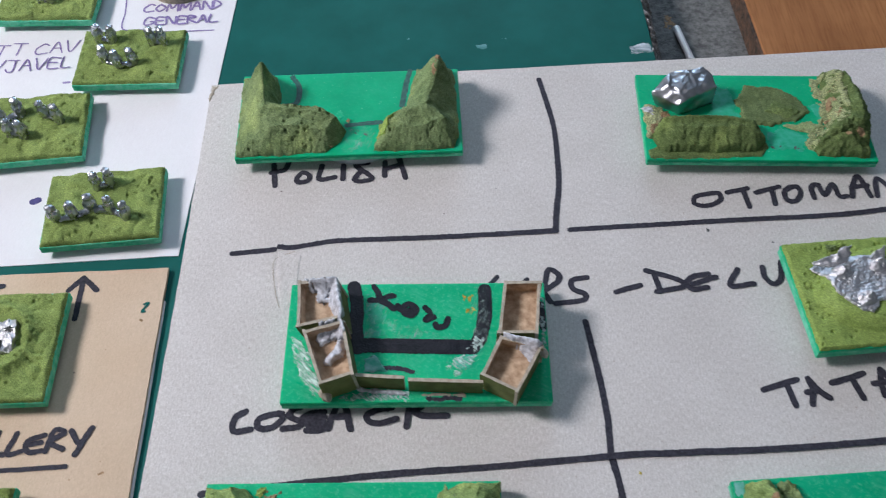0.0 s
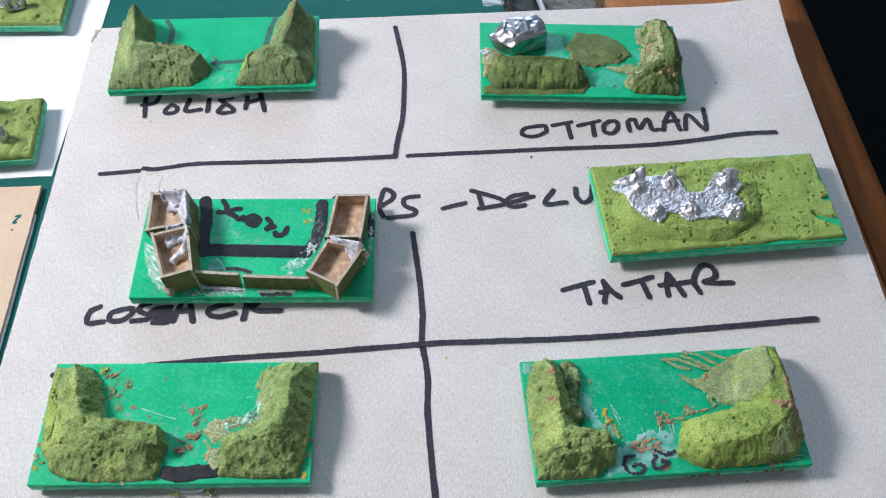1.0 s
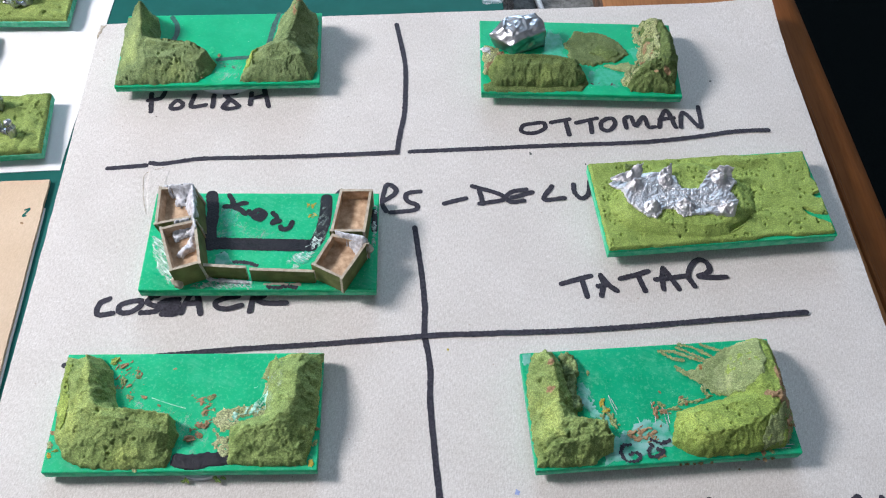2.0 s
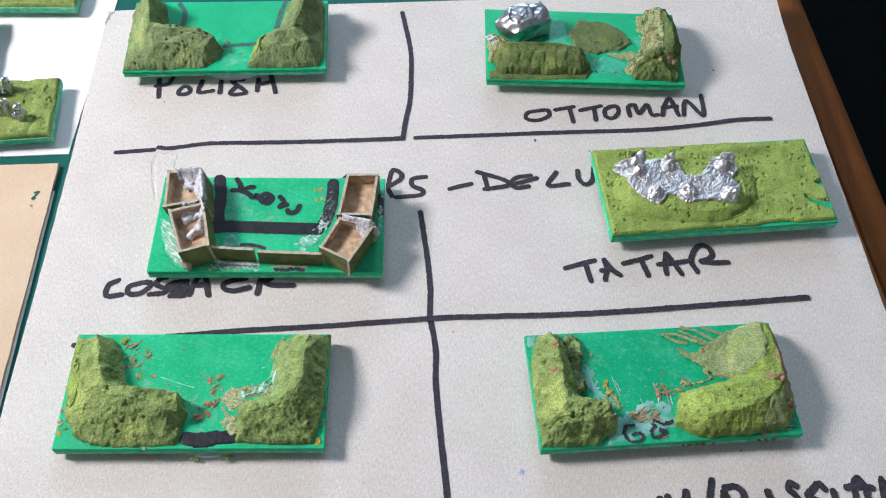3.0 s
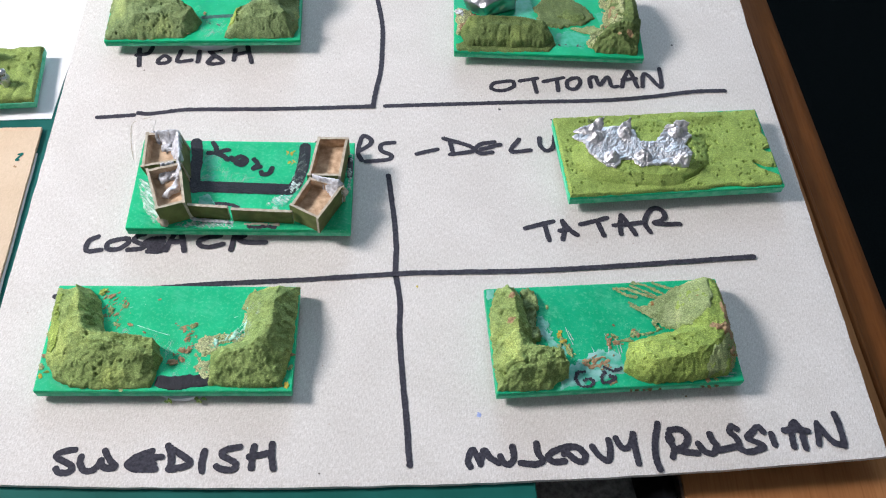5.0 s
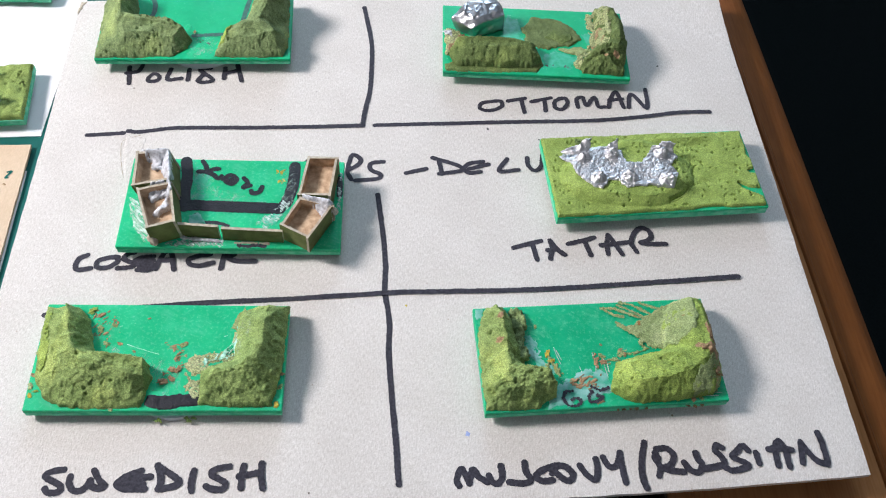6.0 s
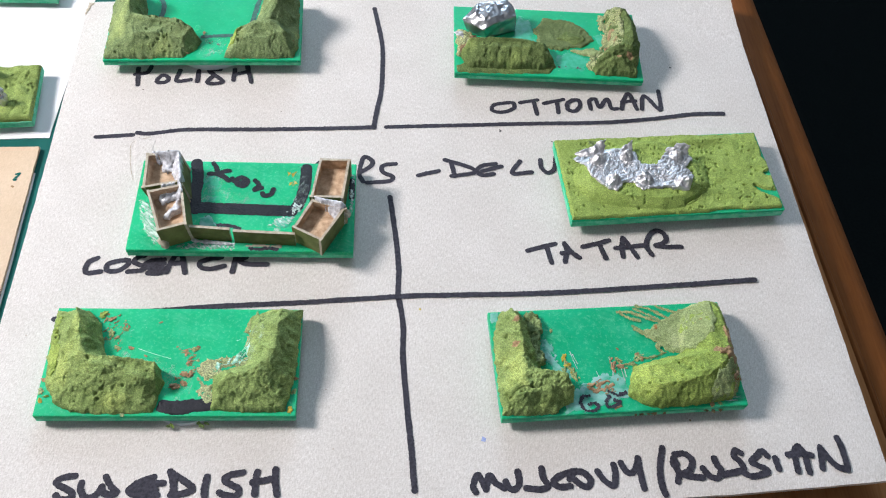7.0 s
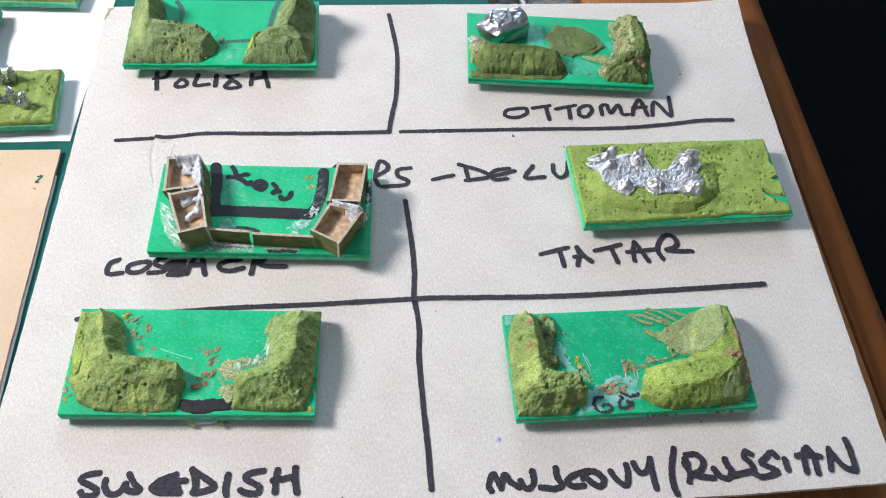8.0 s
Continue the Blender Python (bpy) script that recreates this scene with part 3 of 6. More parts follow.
def pierced_wall(name, a0, a1, w0, w1, z0, z1, place, label):
    """A wall along its own x with one opening, from four blocks in one mesh."""
    bm = box(a0, w0, 0, 120, RZ0, RZ1)
    box(w1, a1, 0, 120, RZ0, RZ1, 0, bm)
    box(w0, w1, 0, 120, RZ0, z0, 0, bm)
    box(w0, w1, 0, 120, z1, RZ1, 0, bm)
    ob = tagged(part(name, bm, WALL_PAINT, None), label, "wall", "", "structure")
    ob.matrix_world = place
    return ob


def window(name, w0, w1, z0, z1, place, label):
    ob = thing(name, place, label, "window", "", "structure")
    for x0, x1, a, b in ((w0, w0 + 40, z0, z1), (w1 - 40, w1, z0, z1), (w0 + 40, w1 - 40, z0, z0 + 40), (w0 + 40, w1 - 40, z1 - 40, z1)):
        part("window_frame", box(x0, x1, 50, 95, a, b, 4), FRAME_WHITE, ob)


WEST, NORTH = at_mm(RX0, 0, 0, 90), at_mm(0, RY1, 0)
pierced_wall("wall_west", RY0, RY1, -15, 205, 280, 520, WEST, "pale painted wall with a small high window")
window("window_1", -15, 205, 280, 520, WEST, "small white-framed window that lights the desk")
pierced_wall("wall_north", RX0 - 120, RX1 + 120, -430, 500, 340, 1560, NORTH, "pale painted wall with a wide window")
window("window_2", -430, 500, 340, 1560, NORTH, "wide white-framed window with dull daylight")
# unseen south opening and frame, made up to hold the added fill lamp
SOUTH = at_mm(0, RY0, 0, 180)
pierced_wall("wall_south", -RX1 - 120, -RX0 + 120, -440, 240, 1100, 1840, SOUTH, "pale painted wall with a high opening added for the fill")
window("window_3", -440, 240, 1100, 1840, SOUTH, "made-up white-framed window for the added warm fill")

# ---- desk ----
desk = thing("desk", at_mm(0, 0, 0), "orange-brown wooden desk with a dark rounded edge", "desk")
EDGE_N, EDGE_S = 500, -330


def along(x_a, y_a, x_b, y_b, y):
    return x_a + (x_b - x_a) * (y - y_a) / (y_b - y_a)


GL_N, GL_S = along(26.6, 122.7, 33.2, -58.5, EDGE_N), along(26.6, 122.7, 33.2, -58.5, EDGE_S)
GR_N, GR_S = along(61.2, 142.7, 69.9, -55.3, EDGE_N), along(61.2, 142.7, 69.9, -55.3, EDGE_S)
part("board", prism(bmesh.new(), [(-455, EDGE_S), (GL_S, EDGE_S), (GL_N, EDGE_N), (-455, EDGE_N)], -32, -4.5, 0.6), WOOD, desk)
EO_N, EO_S = along(128.6, 125, 133.6, 15, EDGE_N), along(128.6, 125, 133.6, 15, EDGE_S)
part("board", prism(bmesh.new(), [(GR_S, EDGE_S), (EO_S - 10.6, EDGE_S), (EO_N - 10.6, EDGE_N), (GR_N, EDGE_N)], -32, -8.0, 0.5), WOOD, desk, "orange-brown planed wooden board")
part("groove_floor", prism(bmesh.new(), [(GL_S, EDGE_S), (GR_S, EDGE_S), (GR_N, EDGE_N), (GL_N, EDGE_N)], -32, -16), FELT, desk, "dark grey rough sheet in the gap")
X_TORN = along(26.6, 122.7, 33.2, -58.5, 146) - 0.2
torn = relief("torn_edge", [(X_TORN - 1.0, 180), (X_TORN + 1.2, 112), (X_TORN + 7.4, 112), (X_TORN + 4.6, 180)], lambda px, py, inset: np.clip(14.6 - 1.9 * (px - along(26.6, 122.7, 33.2, -58.5, 0) - (py * -0.03642)) + 3.0 * lumps(px, py, 0.4, 3.0), 0.1, 14.4), FRAY, desk, "pale torn edge of the board", 0.35, 5.0, 0.8, 1.2, 0.4, False)
torn.location.z = -16 * MM
rust = patch("rust_stain", [(36.2, 151.4), (37.8, 150.4), (39.6, 151.8), (39.2, 156.0), (37.0, 156.4)], 0.1, CLAY, desk, 8, "rust-brown stain", 0.9, 0.3, 0.2)
rust.location.z = -16 * MM
part("board_side", prism(bmesh.new(), [(GR_S - 0.7, EDGE_S + 1), (GR_S - 0.05, EDGE_S + 1), (GR_N - 0.05, EDGE_N - 1), (GR_N - 0.7, EDGE_N - 1)], -31, -8.4), ROUGH_SIDE, desk, "dark rough sawn side of the board")
# a moulding with a small bead, then a quarter round
prof = [(0.15, -32), (0.15, -8.3), (0.6, -7.7), (1.4, -7.7), (1.9, -8.2)] + [(1.9 + 13.2 * math.sin(a * math.pi / 20), -16.2 + 8.0 * math.cos(a * math.pi / 20)) for a in range(1, 11)] + [(15.1, -32)]
bm = bmesh.new()
ends = [[bm.verts.new((x + x0 - 10.6, y, z)) for x, z in prof] for x0, y in ((EO_S, EDGE_S), (EO_N, EDGE_N))]
bm.faces.new(ends[0]), bm.faces.new(ends[1][::-1])
for i in range(len(prof)):
    j = (i + 1) % len(prof)
    bm.faces.new((ends[0][i], ends[1][i], ends[1][j], ends[0][j]))
part("edging", bm, WOOD_DARK, desk, "dark reddish-brown rounded wooden edging")
for x in (-425, 80):
    for y in (EDGE_S + 30, EDGE_N - 70):
        part("leg", box(x - 20, x + 20, y, y + 40, RZ0, -32, 2), WOOD_DARK, desk)

mat_ob = thing("cutting_mat", at_mm(0, 0, 0), "dark green vinyl cutting mat with faint pale smudges", "cutting mat")
ML = [(-330, -240), (along(26.6, 122.7, 33.2, -58.5, -240), -240), (along(26.6, 122.7, 33.2, -58.5, 300), 300), (-330, 300)]
part("mat_sheet", prism(bmesh.new(), ML, -4.5, -1.6, 0.3), MAT_GREEN, mat_ob)
for k, (x, y, r) in enumerate(((-24.0, 127.5, 1.8), (-17, 131, 1.2), (-92, -63, 0.9), (-46, 131, 0.9))):
    sm = patch("smudge", [(x - r, y - r * 0.4), (x, y - r * 0.55), (x + r, y - r * 0.2), (x + r * 0.6, y + r * 0.6), (x - r * 0.7, y + r * 0.5)], 0.05, SMUDGE, mat_ob, 60 + k)
    sm.location.z = -1.6 * MM

sm = patch("smudge", [(19.4, 124.0), (26.3, 124.0), (26.3, 128.2), (22.8, 128.4), (19.8, 126.8)], 0.05, CHALK, mat_ob, 66, "soft white smudge", 0.7)
sm.location.z = -1.6 * MM

rod = thing("plastic_rod", at_mm(39.4, 149.9, -16) @ pose(0, 0, 0, 90, 0, 9.7), "thin white plastic rod lying in the dark gap", "rod")
part("rod_body", disc(0, 1.1, 1.1, 0, 40, 0.2, 20), WHITE_PLASTIC, rod, "", True)
pen = thing("marker_pen", at_mm(62.5, -46, -10.7) @ pose(0, 0, 0, 90, 0, 7.3), "glossy black marker pen in the desk gap", "pen")
part("barrel", disc(0, 0, 4.8, 0, 95, 0.6, 128), BLACK_GLOSS, pen, "", True)
part("cap", disc(0, 0, 5.3, 96, 130, 0.8, 128), BLACK_GLOSS, pen, "", True)


# ---- cards ----
def sheet(name, corners, z0, z1, material, parent, lift=None, nx=48, ny=40, label="", sag=0.0):
    """A sheet of board between four corners, from the near left one round, with a soft bow."""
    (ax, ay), (bx, by), (cx, cy), (dx, dy) = corners
    verts, faces = [], []
    for z in (z1, z0):
        for j in range(ny + 1):
            for i in range(nx + 1):
                u, v = i / nx, j / ny
                x = (1 - u) * (1 - v) * ax + u * (1 - v) * bx + u * v * cx + (1 - u) * v * dx
                y = (1 - u) * (1 - v) * ay + u * (1 - v) * by + u * v * cy + (1 - u) * v * dy
                y -= sag * 4 * u * (1 - u) * (1 - v) ** 3
                x += 0.22 * sag * 4 * v * (1 - v) * (1 - u) ** 3
                rim = min(i, j, nx - i, ny - j) == 0
                if rim:
                    x, y = x + 0.16 * nz(x, y, 0.2, 3), y + 0.16 * nz(x, y, 0.2, 5)
                soft = 0.12 if rim and z == z1 else 0.0
                verts.append((x, y, z - soft + (lift(x, y) if lift else 0)))
    n, w = (nx + 1) * (ny + 1), nx + 1
    for j in range(ny):
        for i in range(nx):
            q = (j * w + i, j * w + i + 1, (j + 1) * w + i + 1, (j + 1) * w + i)
            faces += [q, tuple(k + n for k in q[::-1])]
    rim = [*range(w), *(j * w + nx for j in range(1, ny + 1)), *(ny * w + i for i in range(nx - 1, -1, -1)), *(j * w for j in range(ny - 1, 0, -1))]
    for a, b in zip(rim, [*rim[1:], rim[0]]):
        faces.append((a + n, b + n, b, a))
    return obj(name, verts, faces, material, parent, label)


def curl(x, y):
    """The far right corner springs up a little."""
    k = max(0.0, (x - 92) / 22) * max(0.0, (y - 96) / 28)
    return 2.2 * k**1.5


card = thing("card_sheet", at_mm(0, 0, 0), "grey-beige cardboard sheet ruled and lettered in black marker", "cardboard")
sheet("board_sheet", [(-100.3, -56.6), (118.4, -50.6), (114.2, 124.9), (-101.4, 111.6)], -1.45, 0.0, GREY_CARD, card, curl, 90, 80, "", 3.6)
LINES = [
    [(-88.1, 53.2), (-77.8, 54.3)],
    [(-76.6, 55.2), (-73.2, 54.9), (-64.7, 56.5), (-57.2, 57.0), (-38.3, 57.5), (-19.3, 58.5), (-7.5, 59.2)],
    [(-8.3, 112.2), (-6.8, 103.6), (-5.6, 95.5), (-5.3, 88.3), (-5.6, 75.0), (-7.0, 64.8), (-7.5, 59.9)],
    [(-3.9, 59.5), (35.5, 61.8), (62.9, 63.2), (79.0, 65.2), (91.3, 67.4), (101.4, 68.0)],
    [(-2.6, 32.9), (-1.4, 23.0), (-0.6, 16.0), (-0.1, 8.4), (-0.2, 3.4), (-0.3, -0.2)],
    [(-87.0, -7.8), (-52.3, -4.2), (-27.5, -2.5), (-15.4, -1.5), (-0.6, -0.3), (5.5, 0.1), (18.1, 0.45), (34, 0.95), (52, 2.1), (78.8, 4.4), (97.4, 6.1)],
    [(-0.1, -0.7), (0.8, -6.1), (1.2, -10.7), (1.0, -17.1), (1.7, -28.2), (2.9, -41.5), (3.7, -52.7)],
]
for k, line in enumerate(LINES):
    strokes("marker_line", [line], 1.5, 0.05 + 0.01 * (k % 3), INK, card, "", 10 + k, 0.13)
SWEDISH = [
    ('S', -77.6, -54.3, 4.3, 5.5, '9299 3089 0072 2855 7936 9917 8302 3700 1517'),
    ('W', -71.8, -53.8, 8.0, 4.7, '0070 0134 1600 3600 5122 5851/6399 8056 9920 8311 6520 5648'),
    ('E', -61.0, -53.6, 7.4, 4.4, '6899 2672 0030 1606 4700 8603/1251 5866 9966/1030 4348 8263/3215 7927'),
    ('D', -52.4, -53.6, 5.6, 5.7, '0099 1856 2121 1402/0594 5861 9928 6509 1700'),
    ('I', -44.2, -54.0, 0.5, 4.8, '5799 0041 5000'),
    ('S', -40.8, -53.7, 4.9, 5.5, '9999 3887 1965 5048 8726 7700 2702 0014'),
    ('H', -33.5, -53.5, 5.8, 6.0, '1690 1151 1302/0047 4154 8565/8699 8851 9900'),
]
MUSCOVY = [
    ('M', 17.3, -53.1, 7.3, 4.1, '0800 0034 1599 2962 4015/4015 5396 7252 9922'),
    ('U', 25.0, -52.5, 3.2, 4.3, '0044 2009 6500 9940 9399'),
    ('S', 29.7, -52.5, 5.3, 5.1, '7599 8052 9917 6600 0005'),
    ('C', 36.3, -51.9, 5.6, 3.8, '9999 5685 1658 0028 2000 6803'),
    ('O', 40.1, -51.9, 5.0, 3.5, '0051 2899 6995 9944 8300 5211 1855'),
    ('V', 47.0, -51.7, 4.2, 5.1, '0068 3423 8200 9950 9599'),
    ('Y', 52.9, -52.4, 4.7, 7.4, '0084 2353 5653 7977 8997/8999 9344 9900'),
    ('/', 62.0, -53.9, 1.5, 11.5, '9999 0853 0019 3100'),
    ('R', 65.5, -50.8, 6.6, 6.9, '0067 1532 0700/1197 4899 7274 5840 3128 4719 9913/0482 1362'),
    ('U', 72.6, -50.0, 4.3, 4.9, '0050 2811 7100 9935 8172 7499'),
    ('S', 76.8, -49.3, 5.9, 6.2, '9988 7799 6875 8754 9624 6514 0000'),
    ('S', 82.5, -49.6, 6.6, 6.3, '9980 8199 5173 3554 7731 8315 2800 0012'),
    ('I', 90.9, -47.8, 0.5, 2.7, '0099 5500'),
    ('A', 94.2, -48.7, 5.9, 6.7, '5199 3074 2605/5298 7166 7200/0066 4970 9964'),
    ('N', 102.0, -48.1, 6.2, 8.2, '1270 0005/1464 5315 9600/9099 9961 9903'),
]
TATAR = [
    ('T', 35.4, 11.1, 7.9, 6.3, '0061 4980 9999/6975 7900'),
    ('A', 44.9, 11.4, 4.7, 6.2, '2199 2954 1200/2692 5949 9923/0045 5350'),
    ('T', 50.9, 12.7, 7.6, 6.1, '0061 4777 9999/6469 7900'),
    ('A', 60.2, 13.2, 8.6, 6.5, '2899 2048 1901/3195 4752 6500/0045 4953 9963'),
    ('R', 69.0, 14.0, 9.8, 8.3, '1100 0036 1479 3799 5688 6064 4948 2638 5033 9934'),
]
POLISH = [
    ('P', -81.1, 74.5, 4.4, 8.0, '18 30/05 76 99'),
    ('O', -74.1, 75.7, 3.2, 3.2, '04 49 96 81 10 04'),
    ('L', -68.2, 76.7, 4.1, 4.4, '19 00 91'),
    ('I', -62.1, 76.5, 0.8, 4.6, '09 10'),
    ('S', -58.9, 75.7, 4.2, 6.2, '79 08 83 91 30 01 35'),
    ('H', -51.1, 76.7, 5.5, 6.9, '07 01/04 76/69 90'),
]
OTTOMAN = [
    ('O', 28.6, 66.5, 6.7, 4.0, '69 17 02 40 94 99 69'),
    ('T', 37.5, 66.1, 5.5, 6.0, '07 99/78 80'),
    ('T', 44.9, 66.9, 6.3, 5.6, '06 99/68 60'),
    ('O', 52.3, 67.8, 4.0, 4.5, '49 06 01 50 95 89 49'),
    ('M', 59.5, 68.7, 8.5, 4.3, '00 07 29 32 69 71 91'),
    ('A', 69.3, 69.0, 4.8, 6.6, '00 25 69 90/14 95'),
    ('N', 75.7, 69.1, 6.5, 8.0, '00 15 36 80 99'),
]
COSSACK = [
    ('C', -82.3, 6.1, 4.1, 4.8, '6299 1573 0029 2000 9911'),
    ('O', -76.8, 6.7, 5.4, 3.7, '9496 4889 0362 0014 2500 6817 9970 7999'),
    ('S', -71.2, 6.7, 4.2, 5.1, '8599 4589 2760 6142 9928 7909 0000'),
    ('S', -67.0, 6.3, 5.5, 4.3, '8499 3090 0061 4539 9932 7601 1900/2331 8512/2375 8668/5787 7009'),
    ('A', -61.2, 6.5, 4.8, 5.4, '0003 1454 3599 7099 9900/2252 8657'),
    ('C', -52.9, 7.8, 6.5, 3.7, '8499 3785 0051 1009 4800 9927'),
    ('K', -44.2, 7.0, 9.0, 5.2, '0799 0441 0000/3686 1671 4147 9946'),
]
TITLE = [
    ('P', -11.5, 38.4, 3.4, 8.9, '30 03 39 98 96 03'),
    ('S', -9.2, 37.9, 8.1, 7.3, '99 58 55 83 71 00'),
    ('-', 5.5, 41.0, 6.0, 1.8, '00 99'),
    ('D', 13.4, 40.9, 8.2, 6.1, '09 85 92 20/28 30'),
    ('E', 22.6, 41.5, 7.4, 4.4, '79 27 03 20 61/23 97'),
    ('L', 33.1, 42.4, 5.7, 4.6, '49 00 91'),
    ('U', 41.8, 42.8, 4.8, 6.2, '07 03 30 72 99'),
]

for k, (word, rows, wide) in enumerate((("POLISH", POLISH, 1.5), ("OTTOMAN", OTTOMAN, 1.45), ("COSSACK", COSSACK, 1.5), ("TATAR", TATAR, 1.5), ("SWEDISH", SWEDISH, 1.6), ("MUSCOVY/RUSSIAN", MUSCOVY, 1.62), ("PS - DELU", TITLE, 1.45))):
    strokes("lettering", glyph_lines(rows), wide, 0.08, INK, card, f'hand-lettered word "{word}" in black marker', 30 + 5 * k, 0.12)
marks("marker_line", [[(-24.5, 43.6), (-22.8, 45.6)], [(-17.0, 43.4), (-15.6, 44.8)]], 1.2, 0.06, INK, card, "", 71)
rng = random.Random(4)
for x, y, r, m in ((20.4, -40.1, 0.8, "b"), (30.5, 58.9, 0.6, "k"), (-74.5, 51.2, 0.9, "k"), (-73.4, 52.0, 0.6, "k"), (5.5, -4.0, 0.4, "y"), (104.5, 100.5, 0.5, "k"), (98, -44, 0.35, "r"), (-22, 73, 0.35, "k"), (46, 55, 0.3, "k"), (88, 88, 0.3, "k")):
    col = {"b": PALE_BLUE_INK, "k": SLATE, "y": YELLOW, "r": CLAY}[m]
    patch("fleck", [(x - r, y - r * 0.6), (x + r * 0.5, y - r), (x + r, y + r * 0.3), (x - r * 0.3, y + r)], 0.05, col, card, rng.uniform(0, 90), "", 0.25, 0.12)

marks("crease_line", [[(-72.6, 53.7), (-75.4, 52.5), (-77.5, 51.0), (-77.4, 47.5), (-76.4, 42.5), (-75.0, 37.6)]], 0.2, 0.05, KRAFT_EDGE, card, "edge of a torn paper layer", 74, 0.6)
patch("torn_mark", [(-76.6, 54.2), (-74.8, 53.0), (-71, 52.6), (-71, 40), (-74.2, 35.6), (-75.6, 42), (-76.8, 48.6)], 0.12, GREY_CARD, card, 72, "torn paper layer", 0.35)
patch("torn_mark", [(-101.2, 111.2), (-99.4, 111.0), (-100.0, 109.4), (-100.7, 106.8), (-101.2, 104.6)], 0.1, KRAFT_EDGE, card, 73, "torn brown corner", 0.4, 0.2, 0.1)
white = thing("white_card", at_mm(0, 0, 0), "white card sheet lettered in purple pen", "card")
sheet("card_body", [(-290, 41.9), (-101.9, 53.8), (-96.0, 260), (-290, 254)], -1.6, -1.25, WHITE_CARD, white)
CAV = [
    ("T", -168.0, 125.0, 4.0, 4.8, "09 99/59 40"), ("T", -163.0, 125.6, 4.0, 5.0, "09 99/59 40"),
    ("C", -156.0, 126.0, 3.6, 4.2, "98 59 04 20 91"), ("A", -151.6, 126.6, 3.6, 4.4, "00 49 90/24 74"), ("V", -147.4, 127.0, 3.8, 4.6, "09 40 99"),
    ("W", -170.5, 118.6, 3.4, 4.4, "09 20 46 70 99"), ("/", -166.0, 117.0, 2.4, 6.6, "00 99"), ("J", -162.8, 118.6, 3.2, 4.8, "09 99/69 61 20 02"),
    ("A", -158.8, 119.2, 3.4, 4.4, "00 49 90/24 74"), ("V", -154.8, 119.6, 3.4, 4.6, "09 40 99"), ("E", -150.6, 120.0, 3.0, 4.2, "99 09 00 90/05 75"), ("L", -146.8, 120.4, 2.6, 4.2, "09 00 90"),
]
COMMAND = [
    ("C", -127.6, 143.0, 3.0, 3.4, "98 59 04 20 91"), ("O", -124.0, 143.2, 2.8, 3.2, "49 04 40 95 49"), ("M", -120.6, 143.4, 3.4, 3.4, "00 19 43 89 90"), ("M", -116.6, 143.6, 3.2, 3.4, "00 19 43 89 90"),
    ("A", -113.0, 143.8, 2.8, 3.6, "00 49 90/24 74"), ("N", -109.6, 144.0, 2.6, 3.6, "00 09 90 99"), ("D", -106.4, 144.2, 2.8, 3.6, "00 09 75 00"),
    ("G", -126.6, 137.0, 3.0, 3.4, "98 39 04 20 92 94 64"), ("E", -122.8, 137.2, 2.4, 3.2, "99 09 00 90/05 75"), ("N", -119.8, 137.4, 2.6, 3.2, "00 09 90 99"), ("E", -116.4, 137.6, 2.4, 3.2, "99 09 00 90/05 75"),
    ("R", -113.4, 137.8, 2.6, 3.2, "00 09 87 05 90"), ("A", -110.2, 138.0, 2.6, 3.2, "00 49 90/24 74"), ("L", -106.8, 138.2, 2.4, 3.2, "09 00 90"),
]
strokes("lettering", glyph_lines(CAV), 0.48, -1.2, PURPLE_INK, white, 'faint purple handwriting "TT CAV W/JAVEL"', 81, 0.2)
strokes("lettering", glyph_lines(COMMAND, 0.6, 1.0), 0.7, -1.2, PURPLE_INK, white, 'purple handwriting "COMMAND GENERAL"', 83, 0.2)
marks("pen_line", [[(-129.1, 135.6), (-116, 135.2), (-104.3, 135.6)], [(-133.4, 150.5), (-132.6, 144), (-132.0, 136.6), (-126, 136.0)]], 0.45, -1.18, PURPLE_INK, white, "", 85)
strokes("pen_dot", [[(-142.5, 71.1), (-141.9, 71.3), (-141.4, 71.5)]], 2.1, -1.2, BLUE_INK, white, "", 86)
strokes("pen_dot", [[(-144.6, 114.2), (-143.0, 114.4)]], 0.8, -1.2, PURPLE_INK, white, "", 87)

brown = thing("brown_card", at_mm(0, 0, 0), "tan brown cardboard sheet lettered in black marker", "cardboard")
sheet("board_sheet", [(-260, -120), (-100.0, -120), (-103.3, 49.4), (-260, 42.9)], -1.15, -0.1, KRAFT_CARD, brown)
sheet("backing_sheet", [(-258, -118), (-99.2, -118), (-102.8, 40.5), (-258, 40)], -1.6, -1.2, WHITE_CARD, brown, None, 30, 30, "thin white backing sheet under the brown board")
ARTILLERY = [
    ("T", -146, 1.4, 3.4, 5.0, "09 99/59 40"), ("I", -140.6, 1.4, 0.8, 5.0, "09 10"), ("L", -138.4, 1.4, 2.8, 5.0, "09 00 90"), ("L", -133.8, 1.5, 3.0, 5.0, "29 00 90"),
    ("L", -130.2, 1.6, 3.0, 4.6, "39 00 91"), ("E", -126.4, 1.8, 3.4, 4.0, "99 06 02 30 91/14 85"), ("R", -122.0, 2.0, 3.6, 4.8, "00 29 88 14 91"), ("Y", -117.4, 1.2, 4.4, 6.2, "08 54 99/99 40"),
]
strokes("lettering", glyph_lines(ARTILLERY), 1.25, -0.03, INK, brown, 'black marker letters "TILLERY" over a ruled line', 91, 0.14)
strokes("marker_line", [[(-146, -2.6), (-131, -2.2), (-116.9, -1.4)]], 1.1, -0.02, INK, brown, "", 93)
